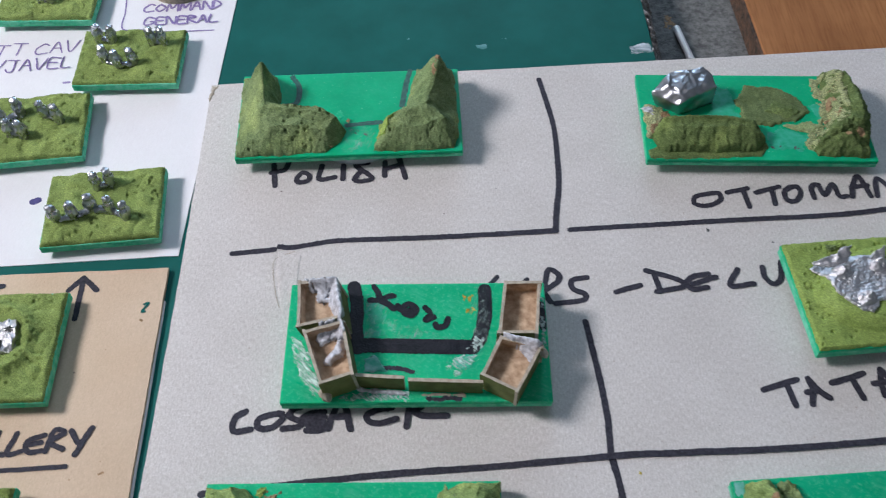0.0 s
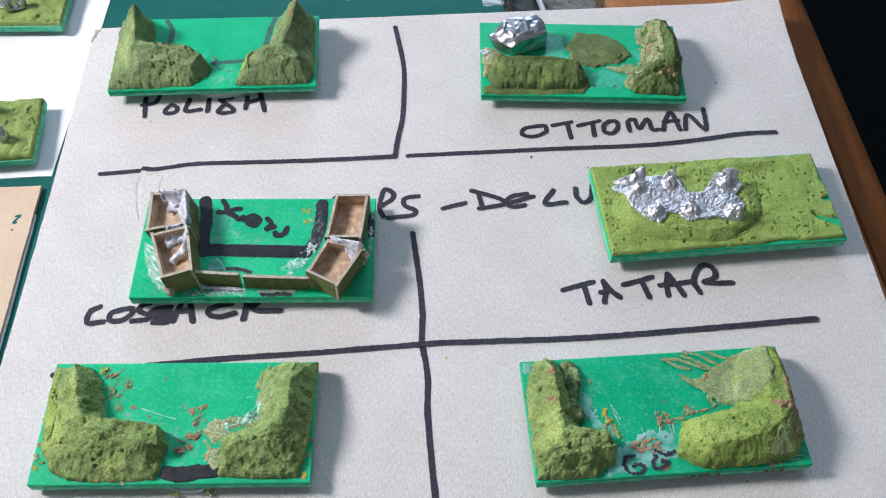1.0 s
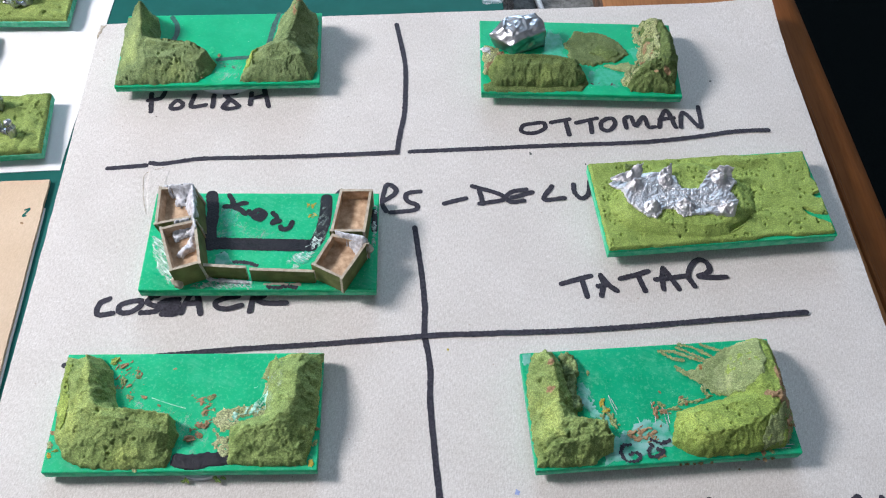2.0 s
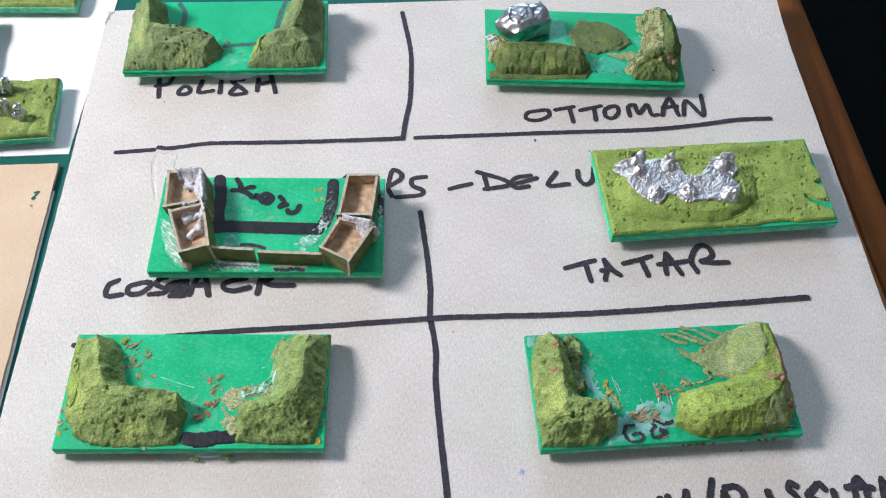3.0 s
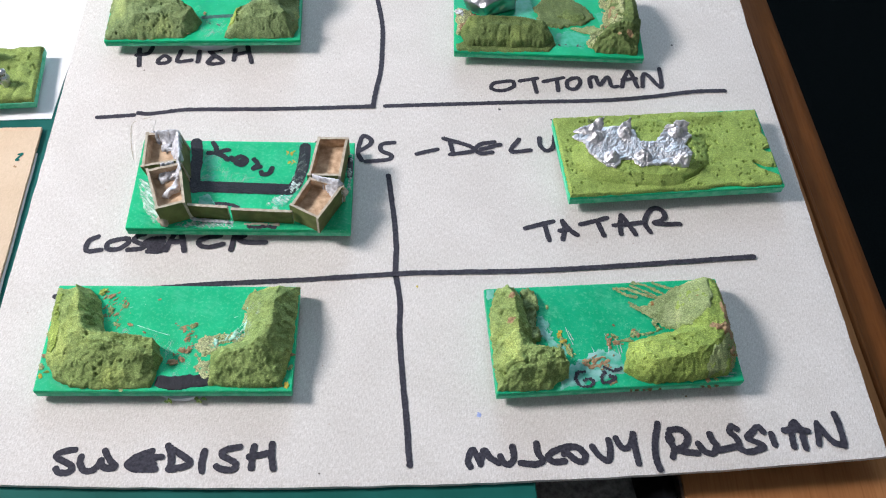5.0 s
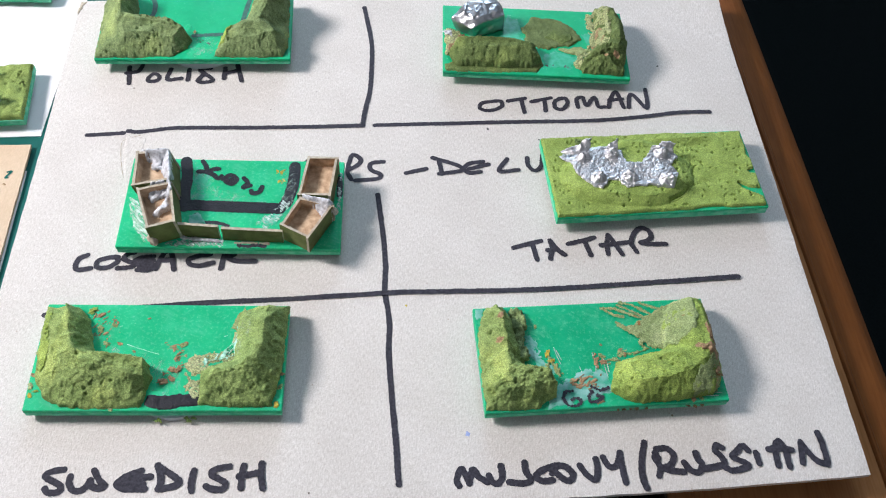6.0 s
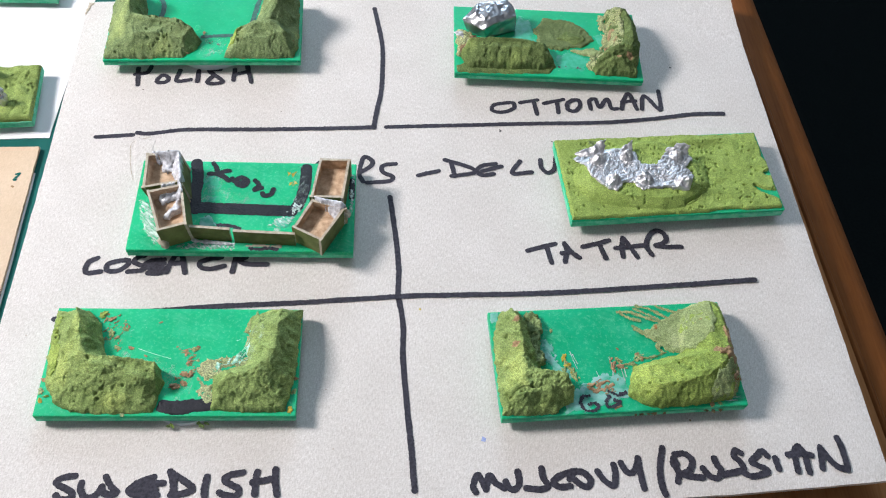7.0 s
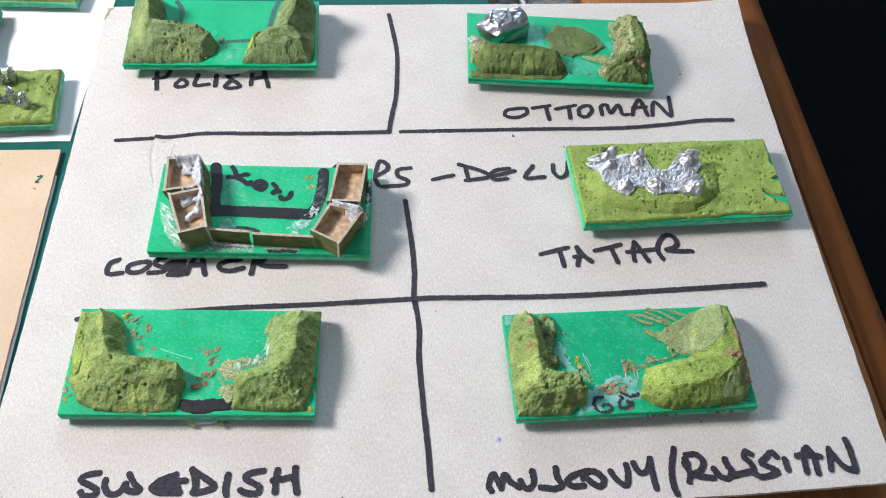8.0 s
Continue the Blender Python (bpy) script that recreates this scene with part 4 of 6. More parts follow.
strokes("arrow_mark", [[(-126.4, 43.0), (-123.5, 46.6)], [(-123.5, 46.6), (-119.6, 43.0)], [(-123.4, 45.9), (-123.1, 35.0)], [(-143.6, 44.2), (-142.6, 44.4)]], 1.4, -0.02, INK, brown, "", 95)
strokes("pencil_mark", [[(-107.4, 38.9), (-106.3, 39.2), (-107.2, 37.6), (-107.6, 36.8), (-106.9, 36.9)]], 0.6, -0.02, MAT_GREEN, brown, "small green pen scribble", 97)
strokes("pencil_mark", [[(-107.5, 34.6), (-107.1, 34.4)]], 0.6, -0.02, CLAY, brown, "", 99)
strokes("pencil_mark", [[(-109.4, -3.2), (-108.6, -2.8)]], 0.5, -0.02, CLAY, brown, "", 98)


# ---- camp bases ----
def camp(x, y, rz, top, label, plastic=PLASTIC, disc_at=(30, 15), disc_r=9.5, thick=3.0, upper=0.5):
    """A 60 x 30 mm plate on a milky disc; its parts are laid out from the plate's near left corner."""
    m = at_mm(x, y, 0, rz) @ pose(-30 * MM, -15 * MM, 0)
    ob = thing("camp_base", m, label, "wargame base", "camp bases on the grey card")
    part("base_plate", box(0, 60, 0, 30, top - thick * upper, top, 0.25), plastic, ob)
    part("lower_plate", box(0.12, 59.9, 0.06, 29.9, top - thick, top - thick * upper - 0.01, 0.2), EDGE, ob, "paler green lower layer")
    part("magnet_disc", disc(*disc_at, disc_r, 0.02, top - thick - 0.02), DISC, ob, "milky white plastic disc")
    return ob


def raised(ob, top):
    ob.location.z = top * MM
    return ob


def crumbs(spots, top, parent, seed, materials, name="clay_crumb"):
    r = random.Random(seed)
    for x, y, s in spots:
        crumb_bit(x, y, top, s, r.choice(materials), parent, r, name)


# near left camp: two sage banks, a black mark between them
T = 4.5
sw = camp(-54.76, -21.15, 0.1, T, "green plastic base with sage clay banks and a black mark", PLASTIC, (33.5, 8.8), 9.4)
sw.scale = (1.007, 0.97, 1)
WEST_FOOT = [(0.2, 28.8), (0.2, 19), (1.2, 8.5), (4.4, 3.2), (8.4, 0.8), (15, 0.4), (21, 0.5), (27.2, 0.9), (28.6, 8.6), (27.4, 12.2), (21, 13.6), (14.6, 14.8), (13.4, 18.2), (11.4, 24.8), (8.4, 28.6)]
WEST_CREST = [(6.0, 27.6, 4.4), (7.0, 25.0, 6.2), (7.9, 21.0, 6.6), (9.0, 16.4, 6.7), (10.2, 13.4, 6.8), (14.8, 12.6, 6.6), (20.4, 11.8, 6.3), (25.6, 10.8, 5.8), (26.6, 9.6, 5.4), (19.7, 10.0, 6.3), (12.4, 11.2, 6.6)]
WEST_CAP = [(9.6, 13.2, 6.7), (20.4, 12.4, 6.3), (27.2, 11.6, 5.9), (27.6, 7.2, 5.0), (20, 8.2, 5.8), (12, 9.6, 6.2), (9.6, 13.2, 6.7)]
raised(hill(WEST_FOOT, WEST_CREST, TURF_SAGE, sw, 11.0, "L-shaped clay bank", 1.0, "hill", 0.7, 1.0, (), None, 0.24, WEST_CAP, 0.12), T)
west_base = bank_height(WEST_FOOT, WEST_CREST, 11.0, 1.0, 1.0, None, WEST_CAP, 0.12)
raised(drape("turf_patch", [(0.5, 27.6), (2.4, 26.0), (2.8, 19.4), (3.8, 15.0), (3.0, 9.4), (1.4, 9.6), (0.5, 18.6)], west_base, 0.3, TURF_LIME, sw, 156, "yellow-green worn turf", 0.9, 0.7, 80, 0.2, 1.0), T)
SAGE_FOOT = [(47.3, 27.6), (47.6, 19.5), (47.4, 13.6), (39.6, 10.4), (40.3, 1.6), (49.5, 0.7), (57.6, 1.2), (59.4, 12), (59.9, 29.4), (52, 29.4)]
SAGE_CREST = [(55.2, 27.4, 4.6), (54.4, 22.4, 6.2), (54.4, 16.4, 6.8), (53.4, 11.8, 6.7), (50.6, 9.4, 6.4), (44.6, 8.2, 5.6), (42.2, 6.6, 4.4)]
raised(hill(SAGE_FOOT, SAGE_CREST, TURF_SAGE, sw, 12.0, "L-shaped clay bank", 0.85, "hill", 0.7, 1.0, (), None, 0.24, None, 0.14), T)
sage_base = bank_height(SAGE_FOOT, SAGE_CREST, 12.0, 0.85, 1.0, None, None, 0.14)
raised(drape("glue_film", [(49.0, 28.0), (51.0, 26.6), (51.6, 20), (51.0, 14.6), (46, 11.8), (40.6, 10.8), (40, 13.4), (46.4, 15.8), (47.8, 20)], sage_base, 0.25, GLUE_THIN, sw, 155, "milky scuffed film", 1.0, 0.9, 62, 0.2, 1.0), T)
raised(patch("black_mark", [(27.6, 1.3), (31.6, 0.15), (41.6, 1.6), (40.9, 4.9), (33, 4.3), (28.0, 4.0)], 0.16, BLACK_PAINT, sw, 13, "dried black paint flake", 0.35), T)
raised(patch("scrape", [(35.3, 15.2), (40.9, 15.8), (46.1, 16.3), (49, 19.5), (49.4, 13.7), (40.2, 11.0), (40.9, 2.5), (37.1, 4.5), (36.2, 11.6)], 0.22, RESIDUE_PALE, sw, 14, "scraped pale green residue", 1.4, 0.3, 0.3), T)
raised(patch("scrape", [(46.4, 26), (48.6, 29), (50.6, 27), (49.4, 20), (47.2, 17)], 0.3, RESIDUE, sw, 15, "", 0.9), T)
raised(broken("scuffed_film", [(48.6, 27.4), (50.4, 25.6), (49.2, 18.6), (47.6, 15.4), (41, 12.6), (39.6, 13.6), (44, 16.2), (46.6, 18.4), (47.6, 23)], SCUFF, sw, 151, "scuffed pale plastic", 0.62, 1.2, 62, 0.4), T)
raised(broken("clay_smear", [(30.2, 18.6), (34, 20), (36.4, 18.6), (35.6, 16.4), (37, 12.4), (32, 9.4), (30, 10.6), (33, 13.4)], CLAY, sw, 152, "thin brown clay smear", 0.16, 1.5, 20, 0.2), T)
raised(broken("clay_smear", [(10.8, 29), (13, 28), (18.4, 25.4), (20.4, 18.6), (15, 17.4), (12.4, 22)], CLAY, sw, 153, "thin brown clay smear", 0.14, 1.4, 55, 0.2), T)
raised(patch("glue_film", [(14, 18.5), (20, 16.6), (27, 15.2), (35, 13), (36, 7), (33, 4.6), (28, 5), (26, 12)], 0.05, GLUE_THIN, sw, 16, "thin milky glue", 1.2), T)
marks("scratch", [[(21.3, 18.2), (25, 16.8), (29.3, 15.4)], [(18.6, 23.3), (19.3, 23.6)], [(44.5, 20.6), (45.2, 20.9)]], 0.16, T + 0.05, SCUFF, sw, "", 17, 0.5)
marks("scratch", [[(48.2, 26), (47.6, 21), (46, 17.2)], [(49.4, 24), (48.2, 20), (47.4, 15.4)], [(40.5, 13.4), (44, 14), (48, 15.2)]], 0.12, T + 0.34, SCUFF, sw, "", 18, 0.5)
crumbs([(13.6, 26.8, 0.9), (14.1, 22.6, 1.1), (17.3, 23.8, 0.8), (15.6, 21.4, 0.6), (16.1, 18.5, 0.8), (19.5, 18.4, 0.7), (23.2, 16.2, 0.4), (34.7, 18.1, 0.9), (35.4, 18.8, 0.5), (31.1, 7.8, 1.2), (33.1, 8.6, 1.0), (33.2, 11.0, 1.1), (34.6, 11.3, 0.9), (25.5, 25.8, 0.4), (15.2, 27.8, 0.4), (0.6, 6.6, 0.9), (0.8, 9.4, 0.7), (0.4, 15.5, 0.6), (59.2, 6.5, 0.8), (59.3, 10.0, 0.7), (20.2, 0.5, 0.7), (55, 1.2, 0.5)], T, sw, 3, (CLAY, CLAY, RESIDUE))
crumbs([(1.0, 4.0, 0.7), (2.2, 5.2, 0.6), (11.3, 28.0, 1.1), (58.6, 1.6, 0.9), (2.0, 14.5, 1.0)], T, sw, 4, (YELLOW, TURF_LIME))
crumbs([(31.0, -0.9, 0.7), (37.6, -0.7, 0.9), (39.0, -0.4, 0.6), (30.2, -1.1, 0.5)], 1.0, sw, 5, (TURF_SAGE, TURF_LIME), "turf_crumb")

# near right camp: lime banks, a smeared fan of turf, two letters
T = 5.0
mu = camp(53.39, -20.23, 3.5, T, "green plastic base with lime clay banks and marker letters", PLASTIC_TEAL)
mu.scale = (1.018, 0.98, 1)
raised(hill([(2.6, 29.2), (0.4, 22.1), (0.2, 10.1), (0.3, 0.8), (6.0, 0.3), (13.1, 0.5), (15.0, 2.2), (17.8, 3.0), (18.2, 7.0), (15.7, 10.6), (11.2, 12.5), (10.2, 20.2), (9.4, 26), (7.7, 29.5)],
            [(5.2, 28.2, 4.8), (5.8, 24.6, 6.0), (6.3, 19.4, 6.1), (6.1, 13.6, 6.0), (6.6, 9.8, 5.9), (10.5, 8.8, 5.8), (15.2, 7.8, 5.6), (15.4, 6.8, 5.4), (10.1, 6.8, 6.0), (4.9, 6.4, 6.0), (2.8, 5.2, 5.2)],
            TURF_SAGE, mu, 21.0, "L-shaped clay bank", 1.0, "hill", 0.95, 1.3, ((4.6, 17.6, 1.1, 0.6), (5.8, 24, 0.7, 1.2)), None, 0.28,
            [(6.2, 10.0, 5.9), (15.8, 8.9, 5.6), (17.2, 5.6, 4.8), (10, 4.8, 5.6), (3.4, 4.0, 5.2), (6.2, 10.0, 5.9)], 0.12), T)
raised(patch("turf_smear", [(9.4, 28.6), (12.4, 28.0), (13.4, 24), (12.0, 19.5), (12.6, 14), (9, 13), (9, 24)], 1.8, TURF_OLIVE, mu, 22, "", 0.9), T)
LIME_FOOT = [(51.1, 28.6), (47.5, 22.7), (46.5, 14.6), (33.8, 12.0), (30.9, 4.2), (36.3, 0.5), (47.5, 0.6), (56.6, 1.8), (59.6, 6.5), (59.8, 18.5), (59.8, 29.4), (55.4, 29.7)]
LIME_CREST = [(56.0, 27.6, 4.4), (55.2, 22.4, 5.4), (54.0, 17.0, 5.8), (52.6, 11.8, 6.3), (44.0, 10.8, 5.4), (36.0, 9.6, 4.2), (38.0, 4.8, 5.4), (44.0, 5.0, 6.2), (49.6, 6.4, 6.6), (53.6, 9.6, 6.6), (56.6, 12.0, 6.0), (57.4, 19.0, 5.4), (57.2, 25.0, 4.8), (56.0, 27.6, 4.4)]
raised(hill(LIME_FOOT, LIME_CREST, TURF_LIME, mu, 23.0, "L-shaped lime-green clay bank", 1.0, "hill", 0.5, 0.55,
            ((57.4, 11.0, 1.4, 2.8), (57.4, 17.0, 0.7, 2.6), (54.8, 25.8, 0.9, 0.7), (58, 5.4, 1.2, 1.4), (54.4, 12.6, 1.6, 0.6)), None, 0.14), T)
lime_base = bank_height(LIME_FOOT, LIME_CREST, 23.0, 1.0, 0.55)
raised(drape("turf_smear", [(51.0, 0.9), (56.6, 1.9), (59.5, 6.4), (59.3, 11), (56.8, 11.4), (54.6, 8.2), (51.6, 6.6), (50.4, 3.4)], lime_base, 0.3, RESIDUE, mu, 38, "grey-green worn turf", 1.1, 0.9, 20, 0.2, 1.0), T)
raised(drape("clay_smear", [(55.2, 2.6), (58.6, 4.4), (59.7, 9), (59.7, 24), (58.2, 24), (57.0, 13.4), (53.4, 12.8), (53.6, 11.4), (57.4, 10.4)], lime_base, 0.45, CLAY, mu, 39, "brown clay showing at the rim", 0.36, 0.8, 70, 0.2, 1.0), T)
raised(drape("turf_smear", [(52.4, 29.4), (48, 27.6), (45.5, 25.8), (42.5, 24.4), (38.6, 22.0), (41.5, 18.6), (44.3, 15.4), (49.6, 14.6), (53.4, 17.2), (56.4, 22), (55.6, 28.4)], lime_base, 0.35, RESIDUE, mu, 24, "smeared fan of grey-green turf", 1.3, 0.9, -35), T)
marks("turf_streak", [[(32.9, 28.1), (36.8, 27.6), (41.1, 25.3), (45, 23.8)], [(37.4, 28.9), (40.2, 27.2), (43.4, 25.0)], [(38.0, 29.6), (41.3, 28.6), (44.4, 26.4), (47, 24.6)], [(43.3, 29.4), (46, 28.0), (50, 26.8)], [(36.0, 23.6), (39.4, 21.0), (43, 18.2)], [(36.4, 22.8), (40.4, 19.8), (43.6, 16.6)], [(33.8, 27.4), (36.4, 25.8), (38.2, 25.2)]], 0.75, T + 0.3, RESIDUE, mu, "smeared fingers of turf", 25, 0.6)
raised(patch("glue_film", [(17.8, 6), (20.4, 8.2), (26.4, 10.6), (31.8, 9.6), (31.6, 4.0), (23.5, 1.3), (15.2, 0.5)], 0.06, MILK_BLUE, mu, 26, "milky dried glue", 0.9, 0.3, 0.12), T)
raised(patch("glue_film", [(11.2, 19), (13.8, 22), (14.6, 15), (17, 12), (14, 12)], 0.06, MILK_BLUE, mu, 27, "", 0.6, 0.3, 0.12), T)
raised(patch("glue_film", [(0.4, 26), (0.5, 29.5), (2.6, 29.6), (2.2, 26)], 0.06, MILK_BLUE, mu, 28, "", 0.4, 0.3, 0.12), T)
raised(patch("glue_film", [(32, 3.6), (36, 1.2), (38.5, 1.6), (35.5, 3.8)], 0.06, MILK, mu, 29, "", 0.4), T)
raised(broken("clay_smear", [(20.6, 6.4), (24.0, 9.2), (27.6, 8.8), (28.4, 5.6), (24, 5.0)], CLAY, mu, 30, "brown clay smear", 0.66, 1.1, 30, 0.25), T)
raised(broken("clay_smear", [(28.2, 15.6), (29.8, 15), (30.2, 10), (29.2, 8.6), (28.6, 11)], CLAY, mu, 34, "", 0.62, 1.1, 80, 0.3), T)
raised(broken("turf_smear", [(16.4, 16.4), (18, 15), (20.4, 9.6), (19.4, 8.4), (17, 11.4)], RESIDUE, mu, 35, "", 0.55, 1.1, -60, 0.3), T)
raised(broken("clay_smear", [(31, 13.4), (36, 15.4), (42, 16.6), (44, 15.4), (37, 13.2), (32, 11.6)], RESIDUE, mu, 36, "", 0.5, 1.1, 10, 0.3), T)
raised(broken("glue_film", [(12.6, 21), (14.4, 20), (16, 14), (19.6, 10), (17.6, 9.4), (13.6, 13)], MILK_BLUE, mu, 37, "milky dried glue", 0.7, 0.7, -65, 0.1), T)
raised(patch("clay_smear", [(26, 2.2), (28.6, 2.6), (29.4, 1.2), (27.4, 0.8)], 0.2, CLAY, mu, 31, "", 0.6), T)
strokes("lettering", [[(21.6, 4.8), (20.0, 4.6), (19.3, 2.9), (20.2, 1.0), (22.2, 0.8), (23.4, 1.9), (22.4, 2.8), (21.2, 2.4)], [(26.4, 4.4), (25.6, 3.0), (25.8, 1.6), (27.4, 1.7), (28.6, 2.6), (27.6, 3.2)], [(26.6, 5.6), (27.6, 5.0), (28.6, 4.4), (30.6, 5.2)]], 0.85, T + 0.24, INK, mu, 'black marker letters "GG"', 32, 0.6)
marks("scratch", [[(19.0, 17.4), (19.4, 15.0), (20.1, 12.4)], [(19.5, 16.4), (20.4, 13.6)], [(28.4, 15), (28.8, 12), (28.4, 9.6)], [(30.9, 13.6), (30.9, 11.0), (31.2, 8.4)], [(31.6, 12.4), (31.7, 9.4)], [(24.6, 11.4), (24.9, 9.8)], [(54, 2.4), (58.5, 2.2)], [(52, 1.6), (57.5, 1.4)]], 0.15, T + 0.08, GLUE, mu, "", 33, 0.5)
crumbs([(41.3, 17.4, 1.0), (35.7, 15.7, 0.6), (30.6, 14.2, 0.9), (30.9, 12.3, 1.0), (31.0, 17.4, 0.4), (36.6, 14.2, 0.7), (51, 1.0, 0.9), (53, 0.9, 0.7)], T, mu, 6, (CLAY, CLAY, RESIDUE))
crumbs([(32.5, 0.0, 0.5), (34, -0.1, 0.6), (35.6, 0.0, 0.5), (37, -0.1, 0.7), (39.6, 0.0, 0.5), (50, 0.0, 0.6), (51.6, -0.1, 0.7), (53.4, 0.0, 0.6)], T - 1.8, mu, 26, (CLAY,))
crumbs([(57.6, 11.4, 0.9), (58.0, 9.2, 0.8), (58.4, 6.2, 0.8)], T + 2.2, mu, 7, (CLAY,))
crumbs([(17.2, 15.6, 0.9), (17.8, 13.4, 0.8), (18.6, 11.6, 0.6), (15.2, 23.6, 0.6), (16.4, 12.4, 0.5)], T, mu, 8, (YELLOW, RESIDUE, TURF_OLIVE))

# middle right camp: flat turf with a mound under a torn sheet of foil
T = 5.7
ta = camp(76.07, 38.67, 4.8, T, "green base covered in olive turf with crumpled foil", PLASTIC, upper=0.3)
ta.scale = (1.03, 0.97, 1)


def mound(px, py):
    """The turf's height: a thin coat, an oval mound with a clear rim, a low lip at the back and a crack."""
    d = np.hypot((px - 22.8) / 17.6, (py - 14.2) / 11.6)
    d = d + 0.06 * np.sin(3 * np.arctan2(py - 14.2, px - 22.8) + 1.0)
    back = np.exp(-(((py - 26.6) / 1.5) ** 2) - ((px - 38) / 7.5) ** 2)
    crack, _ = ridge_field(px, py, [(32.0, 3.2, 0), (36.0, 5.2, 0), (38.2, 7.4, 0)])
    return 1.0 + 2.3 * np.clip((1.08 - d) * 4.6, 0, 1) ** 0.7 + 0.9 * back - 1.1 * np.exp(-((crack / 0.34) ** 2)) + 0.35 * lumps(px, py, 0.2, 44) + 0.2 * lumps(px, py, 0.45, 45)


def bare_spot(px, py):
    """Two places at the rim where the plastic shows through."""
    a, _ = ridge_field(px, py, [(53.4, 8.8, 0), (55.6, 6.7, 0), (58.9, 5.4, 0)])
    b = (px - 59.6) ** 2 / 5.5 + (py - 13.3) ** 2 / 1.4
    return (a < 0.55 + 0.18 * (px - 53)) | (b < 1) | ((px - 60) ** 2 / 1.2 + (py - 26.6) ** 2 / 4 < 1) | (px - py > 58.4)


raised(relief("turf", [(0.15, 0.2), (30, 0.3), (38, 0.4), (41, 1.0), (47, 1.0), (49, 0.5), (59.4, 0.6), (59.5, 3), (59.7, 18), (58.9, 20), (59.4, 22), (59.6, 29.4), (46, 29.2), (40, 29.7), (0.2, 29.8)],
              lambda px, py, inset: np.where(bare_spot(px, py), -0.3, mound(px, py) * np.clip(inset / 0.5, 0.25, 1) ** 0.5),
              TURF_FLAT, ta, "pitted olive-green turf with a low mound", 0.17, 41.0, 0.12, 0.17, 0.1, True, -0.25, 0.75, (), None, 0.34), T)
FOIL_OUT = [(4.1, 21.4), (11.0, 25.0), (12.5, 23.6), (18.3, 22.6), (20.7, 21.2), (22.3, 16.2), (26.1, 15.9), (29.5, 20.2), (32.8, 21.2), (36.0, 20.2), (37.0, 17.8), (34.4, 14.3), (35.7, 11.0), (33.4, 6.2), (29.3, 6.9), (27.0, 7.9), (20.3, 6.9), (18.2, 10.0), (15.7, 10.0), (13.4, 7.4), (10.9, 8.0), (6.9, 14.0), (6.3, 18.6)]
TIPS = ((9.8, 18.7, 1.5, 1.7), (12.9, 11.0, 1.4, 1.7), (18.3, 19.5, 1.5, 1.5), (21.6, 10.6, 1.6, 1.9), (32.6, 18.9, 1.5, 1.7), (32.0, 8.6, 1.7, 2.0))


def foil_top(px, py, inset):
    """A sheet laid over the mound: long creases, a fine crinkle and six knobs that push up."""
    h = mound(px, py) + 0.4 + 0.16 * lumps(px, py, 0.22, 50)
    for k, (per, size, turn) in enumerate(((0.33, 0.08, 0.7), (0.6, 0.1, 2.0), (1.2, 0.15, 1.2), (2.2, 0.17, 2.7))):
        u, v = px * math.cos(turn) + py * math.sin(turn), py * math.cos(turn) - px * math.sin(turn)
        h += size * (1 - 2.4 * np.abs(lumps(u * 1.5, v * 0.7, per, 51 + k)))
    for x, y, z, w in TIPS:
        d = np.hypot(px - x, py - y) / w
        h += 1.15 * z * np.clip(1.25 - d, 0, 1) ** 0.6 * (1 + 0.9 * lumps(px, py, 0.8, 57))
    return h


raised(relief("foil_sheet", FOIL_OUT, foil_top, FOIL, ta, "torn crumpled silver foil", 0.15, 53.0, 0.45, 0.08, 0.2, True, 1.4, 0.0), T)


def foil_flap(low, high, z, parent, seed):
    """A torn tongue of foil that stands up from the sheet, between its foot and its free edge."""
    nu, nv, verts, faces = 22, 9, [], []
    a, b = [np.array(q, float) for q in (spline(low, 0.2), spline(high, 0.2))]
    for side in (0.0, 0.16):
        for j in range(nv + 1):
            for i in range(nu + 1):
                f, u = j / nv, i / nu
                q = (1 - f) * a[int(u * (len(a) - 1))] + f * b[int(u * (len(b) - 1))]
                w = noise.noise_vector(Vector((q[0] * 0.8, q[1] * 0.8, q[2] * 0.8 + seed)))
                q = q + 0.55 * np.array(w) * (0.3 + f) + 0.25 * np.array(noise.noise_vector(Vector(q * 2.1)))
                verts.append((q[0], q[1] + side, q[2] + z))
    w, n = nu + 1, (nu + 1) * (nv + 1)
    for j in range(nv):
        for i in range(nu):
            q = (j * w + i, j * w + i + 1, (j + 1) * w + i + 1, (j + 1) * w + i)
            faces += [q, tuple(k + n for k in q[::-1])]
    rim = [*range(w), *(j * w + nu for j in range(1, nv + 1)), *(nv * w + i for i in range(nu - 1, -1, -1)), *(j * w for j in range(nv - 1, 0, -1))]
    faces += [(p + n, q + n, q, p) for p, q in zip(rim, [*rim[1:], rim[0]])]
    return obj("foil_flap", verts, faces, FOIL, parent, "", True)


